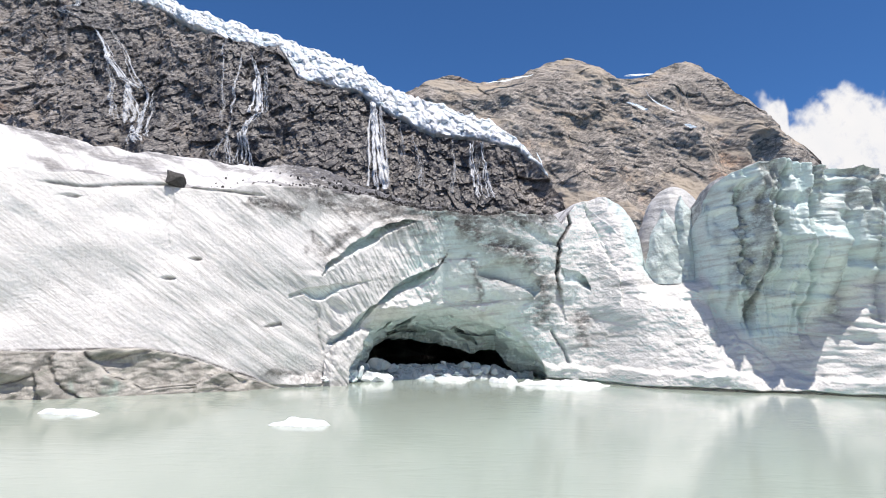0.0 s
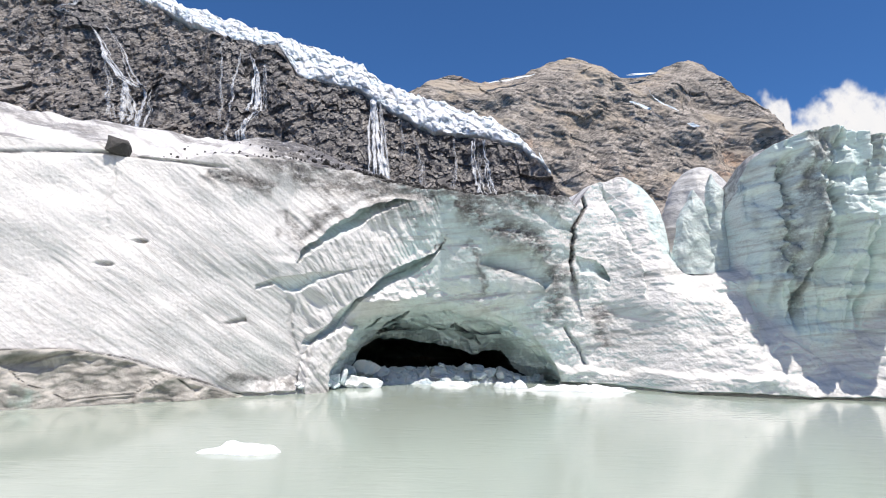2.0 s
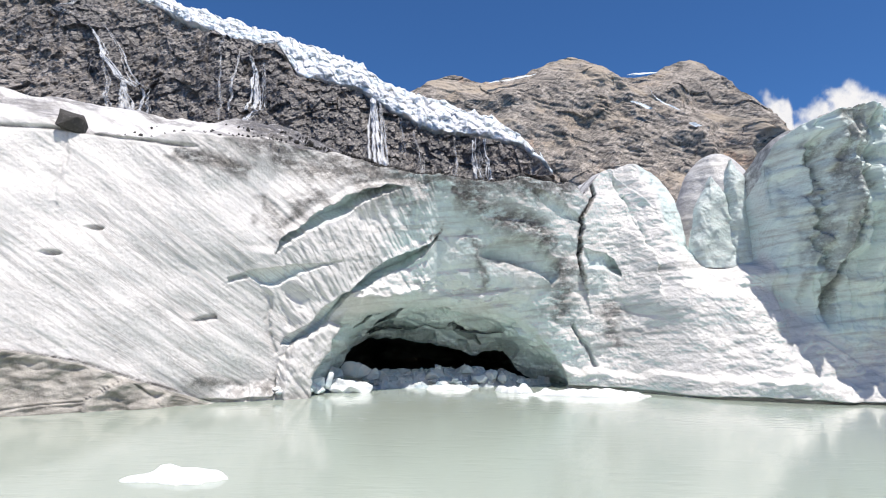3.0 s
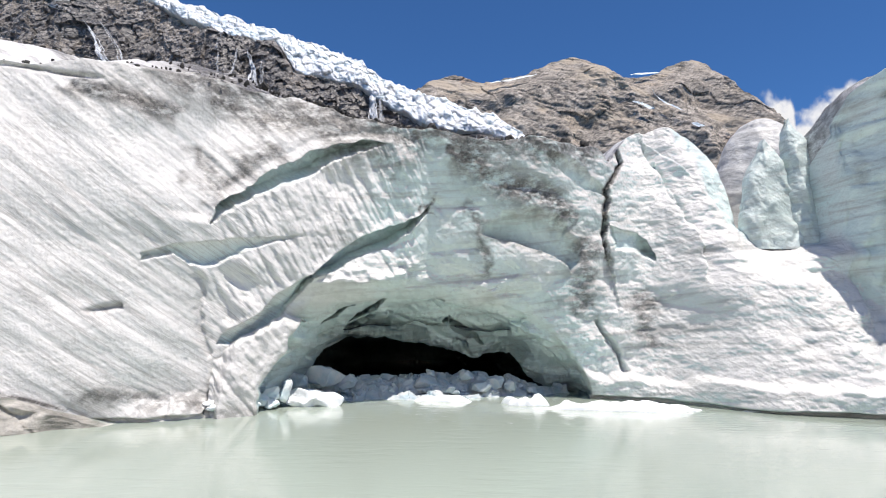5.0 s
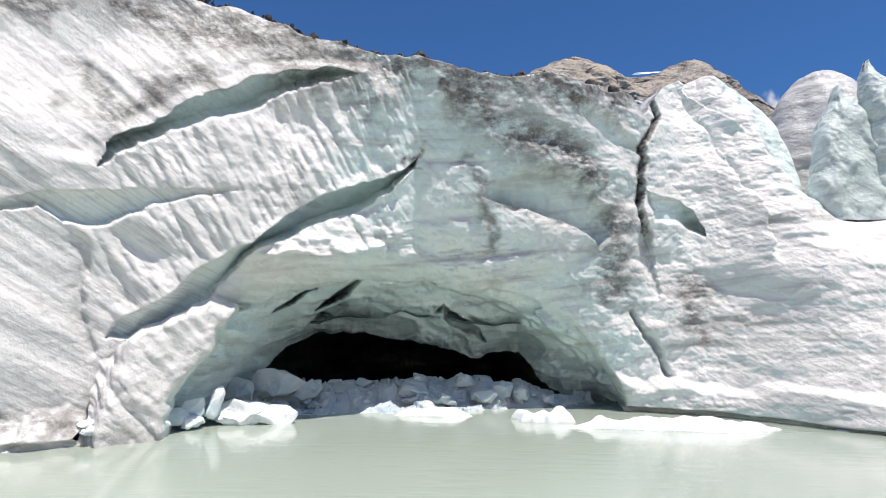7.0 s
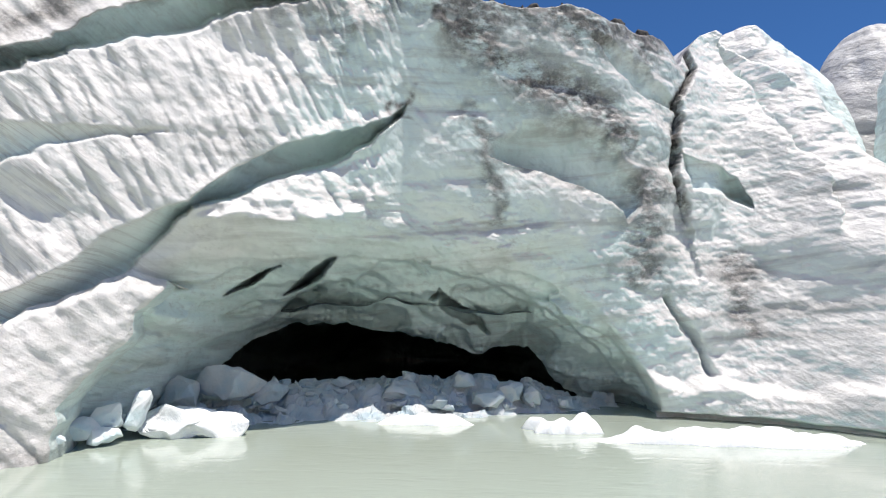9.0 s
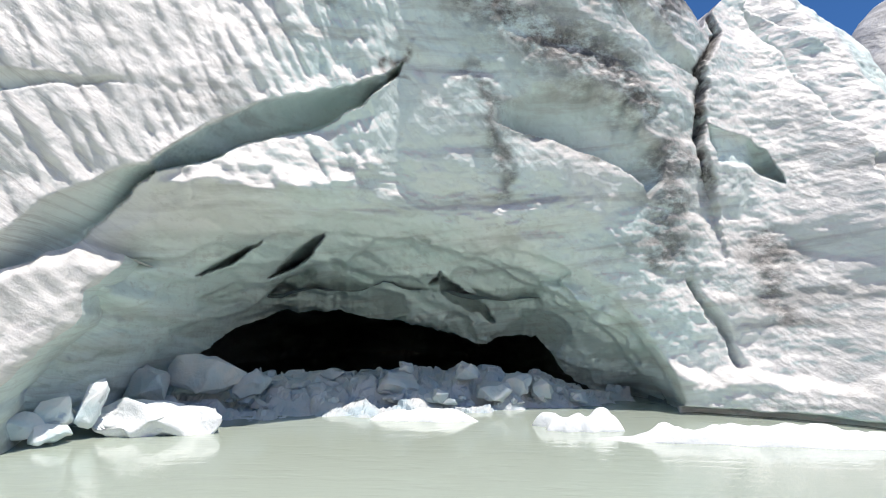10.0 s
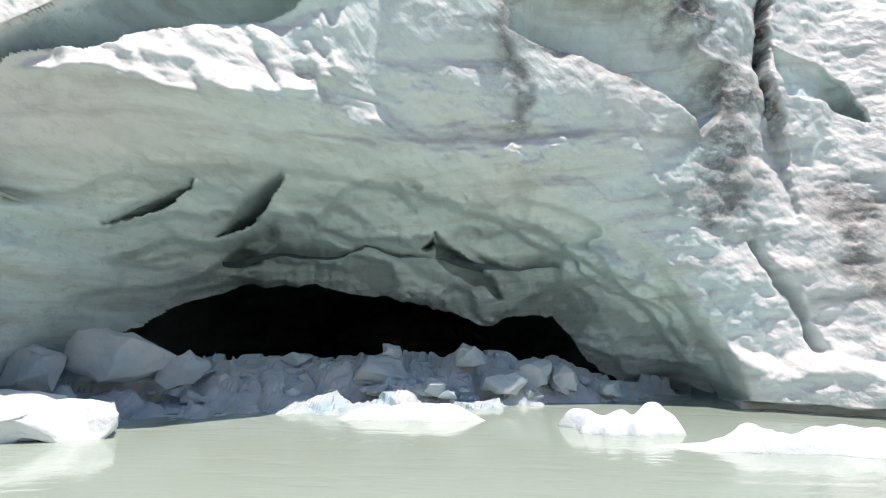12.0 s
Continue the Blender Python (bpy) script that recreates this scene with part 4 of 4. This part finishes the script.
# ---- clouds, far behind the ridge ----
def clouds():
    n = Nodes("cloud")
    col = n.mix(n.noise(0.004, 5), (1.0, 1.0, 1.0), (0.86, 0.90, 0.95))
    n.put(n.bsdf.inputs["Emission Color"], col)
    n.bsdf.inputs["Emission Strength"].default_value = 0.72
    soft = n.math("MULTIPLY", n.attr("dense"), n.ramp(n.noise(0.006, 7, 0.65), 0.15, 0.5, 0.55, 1.0))
    m = n.finish((0.0, 0.0, 0.0), 1.0, Alpha=soft)
    xs, zs = np.linspace(2000, 4600, 300)[None, :], np.linspace(300, 2400, 200)[:, None]
    X, Z = xs + 0 * zs, zs + 0 * xs
    top = lerp_list([(2102.8, 1064), (2253.1, 1235.1), (2352.2, 1617.8), (2457, 1802.6), (2619.6, 1844.8), (2649.6, 1609.7), (2754.4, 1678.6), (2866.8, 1791.4), (3105.4, 1858.9), (3272.2, 1797.1), (3537, 1887.9), (4239.6, 1965)], X)
    d = (top - Z) / 150 + 1.1 * fbm(X * 0.0045, Z * 0.0045, 161, 6, 0.55)
    dense = sstep(-0.1, 1.3, d)
    ob = grid_mesh("cloud", X, 4000 + 0 * X, Z, m, (("dense", dense),))
    tagged(ob, "white cumulus cloud bank behind the ridge", "cloud", kind="structure")


clouds()


# ---- loose ice and stones ----
def lump(size, seed, flat=0.0, points=13, cuts=1, rough=0.08, squash=1.0):
    """A broken block: a hull of random points, its edges softened and its faces roughened."""
    rng = random.Random(seed)
    bm = bmesh.new()
    for _ in range(points):
        d = Vector((rng.gauss(0, 1), rng.gauss(0, 1), rng.gauss(0, 1))).normalized() * rng.uniform(0.8, 1.0)
        bm.verts.new((d.x * size[0], d.y * size[1], max(d.z, -0.55 + flat) * size[2]))
    hull = bmesh.ops.convex_hull(bm, input=bm.verts)
    bmesh.ops.delete(bm, geom=list({v for v in hull["geom_interior"] + hull["geom_unused"] if isinstance(v, bmesh.types.BMVert)}), context="VERTS")
    bmesh.ops.bevel(bm, geom=bm.edges[:], offset=min(size) * 0.10, segments=2, profile=0.6, affect="EDGES", clamp_overlap=True)
    if cuts:
        bmesh.ops.triangulate(bm, faces=bm.faces[:])
        bmesh.ops.subdivide_edges(bm, edges=bm.edges[:], cuts=cuts, use_grid_fill=True)
    s = sum(size) / 3
    for v in bm.verts:
        v.co += Vector(noise.noise_vector(v.co / s * 2.3 + Vector((seed, 0, 0)))) * rough * s
    return bm


def ice_block(x, y, z, size, seed, turn=0.0, inside=True, label="pale blue fallen ice block in the cave mouth, shade painted in"):
    ob = part("ice_block", lump(size, seed, points=17, cuts=2, rough=0.13), SHADED_ICE if inside else BLOCK, smooth=True)
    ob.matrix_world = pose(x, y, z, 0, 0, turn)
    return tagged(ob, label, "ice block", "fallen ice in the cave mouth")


def floe(x, y, rx, ry, h, seed, label="white melting ice floe floating on the lake"):
    """A flat floe with a lumpy top, that thins to its waterline."""
    n, rings = 96, 30
    a = np.linspace(0, 2 * math.pi, n)[None, :]
    r = np.linspace(1, 0, rings)[:, None]
    edge = 1 + 0.32 * fbm(np.cos(a) * 1.9 + seed, np.sin(a) * 1.9, seed, 4)
    X, Y = r * rx * edge * np.cos(a), r * ry * edge * np.sin(a)
    Z = h * (1 - r ** 4) * np.clip(0.60 + 0.42 * fbm(X * 0.75 + seed, Y * 0.9, seed + 3, 3), 0.25, 1.4) - 0.02
    X, Y, Z = np.vstack([X[:1] * 0.92, X]), np.vstack([Y[:1] * 0.92, Y]), np.vstack([Z[:1] * 0 - 0.25, Z])
    ob = grid_mesh("ice_floe", X, Y, Z, FLOE)
    ob.location = (x, y, 0)
    return tagged(ob, label, "ice floe", "floes on the lake")


for x, y, rx, ry, h, seed in (
    (-22.0, 39.9, 1.7, 0.7, 0.42, 3), (-6.7, 37.4, 1.6, 0.8, 0.55, 5),
    (4.4, 72.2, 1.95, 0.75, 0.45, 7), (10.4, 70.9, 1.6, 1.0, 0.95, 9),
    (17.0, 68.7, 4.7, 1.0, 0.85, 12), (21.6, 69.6, 1.7, 0.6, 0.4, 13),
    (31.3, 68.2, 1.2, 0.5, 0.45, 19), (26.5, 69.3, 0.6, 0.3, 0.2, 20),
):
    floe(x, y, rx, ry, h, seed)


def rubble_bed():
    """The heap of small broken ice that fills the cave mouth."""
    x = np.linspace(-9, 16, 330)[None, :] + np.zeros((110, 1))
    u = np.linspace(0, 1, 110)[:, None]
    front = lerp_list([(-9, 67.0), (-2.1, 70.2), (1.7, 71.9), (8.6, 74.3), (12.2, 76.2), (16, 77.5)], x)
    y = front + (83.5 - front) * u + 0.5 * fbm(x * 0.5, u * 3, 171, 3)
    f1, f2, rnd = cells(x * 0.9 + 0.3 * vnoise(x, y, 172), y * 0.9, 173)
    g1, g2, rnd2 = cells(x * 2.1, y * 2.1, 175)
    h1, h2, rnd3 = cells(x * 0.45 + 0.3 * y + 0.3 * vnoise(x, y, 176), y * 0.5 - 0.2 * x, 177)
    tall = lerp_list([(-9, 0.9), (-4, 0.8), (0, 1.0), (3.7, 1.35), (5, 1.0), (6.6, 1.4), (9, 1.35), (11, 0.9), (13, 0.4), (16, 0.1)], x)
    z = -0.3 + (tall + 0.3) * sstep(0, 0.45, u) ** 0.8 * sstep(1.05, 0.7, u) + 0.8 * (rnd3 - 0.45) * sstep(0.02, 0.2, h2 - h1) * sstep(0.03, 0.2, u) + 0.45 * (rnd - 0.4) * sstep(0.02, 0.15, f2 - f1) * sstep(0, 0.06, u) + 0.16 * (rnd2 - 0.5)
    z = np.where(u < 0.02, -0.4, z) * 1.0
    return tagged(grid_mesh("ice_rubble", x, y, z, SHADED_ICE, smooth=False), "heap of pale blue broken ice rubble on the water, shade painted in", "ice rubble", kind="stuff")


def buttress():
    """The white shoulder of ice that stands before the left side of the cave mouth, cut off sharply towards it."""
    top = [(-9.3, 3.7), (-8.91, 4.02), (-8.08, 4.51), (-7.5, 4.78), (-7.0, 5.25), (-6.47, 5.71), (-5.92, 6.15), (-5.51, 5.92), (-5.14, 5.68)]
    edge = [(-6.85, 0.0), (-6.74, 0.63), (-6.6, 1.83), (-6.3, 2.81), (-5.68, 3.56), (-5.53, 4.47), (-5.21, 5.01), (-5.14, 5.68)]
    rows, cols = 90, 120
    u, v = np.linspace(0, 1, cols)[None, :], np.linspace(0, 1, rows)[:, None]
    xl = top[0][0]
    zr = [(b, a) for a, b in edge]
    z = v * 7.5
    x = xl + (lerp_list(sorted(zr), z) - xl) * u
    cap = lerp_list(top, x) + 0.12 * fbm(x * 1.2, x * 0, 211, 3)
    z = -0.8 + (cap + 0.8) * v
    x = xl + (lerp_list(sorted(zr), z) - xl) * u + 0.12 * fbm(z * 1.1, u * 3, 213, 3) * u
    y = smooth_list(FOOT, x, 1.5) + smooth_list(LEAN, x, 2.0) * z - 1.7 * sstep(0, 0.4, u) + 0.45 + 0.22 * (z - 4)
    y += 0.25 * fbm(x * 0.5, z * 0.5, 215, 4) + 0.16 * ridged((x + 0.7 * z) * 1.1, (z - 0.7 * x) * 0.3, 217, 3)
    y += 0.35 * (1 - np.sqrt(np.clip(1 - np.clip((u - 0.90) / 0.10, 0, 1) ** 2, 0, 1)))
    y += 0.7 * sstep(0.85, 1, v) ** 2
    # the cut face runs back into the cave
    fx = x[:, -1:] + np.array([[-0.1, -0.4, -1.0, -2.0, -3.2]])
    fy = y[:, -1:] + np.array([[0.6, 1.8, 3.4, 5.4, 7.5]]) + 0.25 * fbm(z[:, -1:] * 1.2 + np.zeros((1, 5)), np.arange(5)[None, :] * 0.6, 219, 3)
    base = tagged(new("ice_buttress"), "white weathered ice shoulder beside the cave mouth", "ice buttress")
    for name, X, Y, Z, clean in (("weathered_face", x, y, z, 0.0), ("broken_face", np.hstack([x[:, -1:], fx]), np.hstack([y[:, -1:], fy]), z[:, -1:] + np.zeros((1, 6)), 0.8)):
        X, Y, Z = np.vstack([X, X[-1:]]), np.vstack([Y, Y[-1:] + 3.5]), np.vstack([Z, Z[-1:] - 0.3])
        dirt_shade = 0.5 * sstep(0.9, 0.2, Z) + 0 * X
        grid_mesh(name, X, Y, Z, ICE, (("fresh_shade", clean + 0 * X), ("dirt_shade", dirt_shade), ("ramp", 0.5 + 0 * X))).parent = base


buttress()
rubble_bed()
BLOCKS = (
    # x, y, height of the middle, half sizes, turn, tilt
    (-4.0, 71.6, 1.45, (2.5, 1.4, 0.95), 12, 14), (-6.1, 70.9, 1.2, (1.35, 1.0, 0.9), -20, 8), (-2.6, 72.6, 1.15, (0.9, 0.7, 0.75), 40, -10),
    (0.0, 76.0, 1.25, (0.95, 0.6, 0.50), -25, -22), (3.35, 75.4, 0.95, (1.25, 0.9, 0.95), 10, 6), (3.55, 76.2, 1.7, (0.75, 0.6, 0.42), 65, 4),
    (6.55, 76.2, 1.55, (0.75, 0.65, 0.72), 22, 12), (7.6, 75.8, 0.85, (1.2, 0.8, 0.75), -15, 5), (9.0, 76.6, 1.05, (1.1, 0.8, 0.8), 30, -8),
    (10.3, 76.8, 0.8, (0.9, 0.7, 0.65), 75, 6), (5.2, 75.0, 0.6, (0.7, 0.6, 0.5), 15, 0), (1.7, 75.6, 0.7, (0.8, 0.6, 0.5), 50, 9),
    (-1.6, 73.8, 0.55, (0.9, 0.7, 0.45), 5, -6), (12.2, 77.2, 0.45, (0.7, 0.6, 0.4), 33, 0),
)
ob = part("ice_block", lump((2.7, 1.3, 0.9), 427, points=26, cuts=3, rough=0.26), FLOE, smooth=True)
ob.matrix_world = pose(-4.5, 68.2, 0.4, 0, 0, 14)
tagged(ob, "large white melting ice block lying at the water's edge", "ice block", "fallen ice in the cave mouth")
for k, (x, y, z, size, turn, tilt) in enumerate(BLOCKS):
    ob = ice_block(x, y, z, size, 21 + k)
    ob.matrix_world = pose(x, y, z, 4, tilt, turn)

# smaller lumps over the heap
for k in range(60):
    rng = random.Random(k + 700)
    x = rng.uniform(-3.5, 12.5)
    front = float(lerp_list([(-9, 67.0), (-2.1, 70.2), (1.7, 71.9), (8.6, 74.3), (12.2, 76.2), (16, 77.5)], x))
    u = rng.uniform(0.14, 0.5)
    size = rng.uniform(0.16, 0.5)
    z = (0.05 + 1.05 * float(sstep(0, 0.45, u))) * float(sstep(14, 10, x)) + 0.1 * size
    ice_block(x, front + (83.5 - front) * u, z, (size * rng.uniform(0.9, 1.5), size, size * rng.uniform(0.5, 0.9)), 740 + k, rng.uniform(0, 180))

# shards and small brash ice along the foot of the ramp
for k, (x, y, z, size, turn, tilt) in enumerate(((-6.7, 66.2, 0.8, (0.6, 0.45, 0.95), 20, 28), (-6.0, 66.8, 0.95, (0.45, 0.35, 1.1), 50, 24), (-7.3, 65.5, 0.5, (0.8, 0.6, 0.55), 10, 8), (-6.5, 65.7, 0.3, (0.8, 0.5, 0.4), 70, 5))):
    ob = ice_block(x, y, z, size, 310 + k, 0, False, "upright white ice shard at the foot of the slope")
    ob.matrix_world = pose(x, y, z, 0, tilt, turn)
for k in range(30):
    rng = random.Random(k + 300)
    x = rng.uniform(-9.2, -6.9)
    size = rng.uniform(0.14, 0.40)
    y = float(smooth_list(FOOT, x, 1.5)) - rng.uniform(0.2, 1.3)
    ob = ice_block(x, y, rng.uniform(0.35, 0.7), (size * 1.2, size, size * 0.7), 330 + k, rng.uniform(0, 180), False, "small dirty white ice chunk at the waterline")
    tagged(ob, group="brash at the waterline")


# ---- the bay beside the right block: fins and the dome behind them ----
def ice_fin(x, y, z, wide, thick, tall, bend, seed):
    """A thin upright blade of ice that narrows to a ragged point, steep on one side."""
    u = np.linspace(0, 1, 90)[:, None]
    a = np.linspace(0, 2 * math.pi, 121)[None, :]
    taper = (1 - u ** 2.8) ** 1.1 + 0.015
    c, q = np.cos(a), np.sin(a)
    X = wide * taper * np.sign(c) * np.abs(c) ** 0.6 + bend * u ** 1.6
    Y = thick * (0.25 + 0.75 * taper) * np.sign(q) * np.abs(q) ** 0.8 + 1.2 * u
    f1, f2, rnd = cells(X * 0.5 + seed, tall * u * 0.28 + 0 * a, seed)
    Y = Y + 0.3 * (rnd - 0.5) * sstep(0, 0.2, f2 - f1) + 0.25 * fbm(X * 0.9 + seed, tall * u * 0.5 + 0 * a, seed + 5, 4) * (q < 0)
    X = X + 0.22 * fbm(c * 0.8 + seed + 0 * u, tall * u * 0.6 + 0 * a, seed, 4) * np.minimum(1, 4 * taper)
    Z = tall * u + 0 * a
    one = np.ones(X.shape)
    ob = grid_mesh("ice_fin", X, Y, Z, ICE, (("fresh_shade", 0.85 * one), ("dirt_shade", 0.25 * one), ("ramp", 0 * one)))
    ob.location = (x, y, z)
    tagged(ob, "upright blue-green ice fin beside the cliff", "ice fin", "fins in the bay")


def dome(x, y, z, rx, ry, rz, seed):
    u = np.linspace(0, 1, 70)[:, None]
    a = np.linspace(0, 2 * math.pi, 120)[None, :]
    r = np.sin(u * math.pi / 2)
    X, Y, Z = rx * r * np.cos(a), ry * r * np.sin(a), rz * np.cos(u * math.pi / 2) + 0 * a
    bumps = 1 + 0.05 * fbm(np.cos(a) * 2 + seed + 0 * u, np.sin(a) * 2 + u * 3, seed, 4)
    layers = 0.12 * fbm(Z * 1.4 + X * 0.2, X * 0.15, seed + 3, 3)
    one = np.ones(X.shape)
    ob = grid_mesh("ice_dome", X * bumps + layers, Y * bumps + layers, Z, ICE, (("fresh_shade", 0.1 * one), ("dirt_shade", 0.3 * one), ("ramp", 0 * one)))
    ob.location = (x, y, z)
    tagged(ob, "rounded white hump of layered glacier ice", "ice hump", "humps behind the cliff")


ice_fin(32.7, 75.8, 12.5, 2.5, 1.6, 10.3, 0.2, 181)
ice_fin(35.8, 75.6, 12.5, 2.0, 1.6, 12.3, -0.6, 182)
dome(38.5, 86.5, 10.0, 6.6, 6.5, 18.4, 185)
dome(58, 86, 8.0, 9.0, 9.0, 21.0, 189)


# ---- stones on the crest ----
def boulder(x, y, z, size, seed, label="dark angular boulder on the ice"):
    ob = part("boulder", lump(size, seed, points=22, rough=0.16), STONE)
    ob.matrix_world = pose(x, y, z, 0, 0, seed * 37)
    return tagged(ob, label, "boulder", "boulders on the glacier")


def top_at(x, back):
    """The place on the glacier's top, so many metres behind its crest."""
    xs, Y, Z = TOP
    k = int(np.argmin(np.abs(xs - x)))
    run = Y[:, k] - Y[0, k]
    return Vector((x, float(np.interp(back, run, Y[:, k])), float(np.interp(back, run, Z[:, k]))))


def moraine():
    """Small angular stones strewn over the crest."""
    rng = random.Random(191)
    bm = bmesh.new()
    for _ in range(1500):
        x = rng.gauss(5, 7) if rng.random() < 0.92 else rng.uniform(-22, 20)
        if not -24 < x < 20:
            continue
        p = top_at(x, abs(rng.gauss(0, 4.0)))
        r = 0.06 + 0.12 * rng.random() ** 2 + (0.12 if rng.random() < 0.05 else 0)
        shape = bmesh.ops.create_icosphere(bm, subdivisions=1, radius=r)
        turn = Euler((rng.random() * 6, rng.random() * 6, rng.random() * 6)).to_matrix()
        for v in shape["verts"]:
            c = v.co + Vector(noise.noise_vector(v.co / r * 1.1 + p)) * r * 0.55
            v.co = p + turn @ Vector((c.x * 1.3, c.y, c.z * 0.7)) + Vector((0, 0, r * 0.05))
    return tagged(part("moraine_stones", bm, STONE), "dark angular rubble strewn along the glacier crest", "rubble", kind="stuff")


moraine()
for x, back, size, seed in ((-23.9, 0.1, 1.25, 41), (-8.5, 1.2, 0.4, 42), (9.5, 0.6, 0.42, 43), (14.6, 0.8, 0.6, 44), (16.8, 0.9, 0.5, 45), (5.5, 2.4, 0.4, 46), (-37.5, 0.3, 0.8, 47), (0.5, 1.5, 0.35, 48), (3.2, 0.9, 0.45, 49), (12.0, 2.6, 0.55, 50)):
    boulder(*(top_at(x, back) + Vector((0, 0, 0.35 * size))), (size * 1.1, size * 0.9, size), seed)


# ---- unseen gravel slopes behind, added to close the lake and bounce sunlight onto the ice ----
def bounce_slopes():
    a = np.linspace(radians(150), radians(390), 160)[None, :]
    r = np.concatenate([np.linspace(120, 200, 10), np.linspace(220, 900, 40)])[:, None]
    X, Y = r * np.cos(a) * 1.05, 40 + r * np.sin(a)
    Z = -1.5 + 0.42 * np.clip(r - 135, 0, 900) * (0.8 + 0.35 * fbm(X * 0.006, Y * 0.006, 201, 4)) + 3 * fbm(X * 0.03, Y * 0.03, 203, 4)
    ob = grid_mesh("bounce_slopes", X, Y, Z, BOUNCE_GRAVEL)
    tagged(ob, "unseen pale gravel slopes added to bounce light onto the ice", "slope", kind="structure")


bounce_slopes()
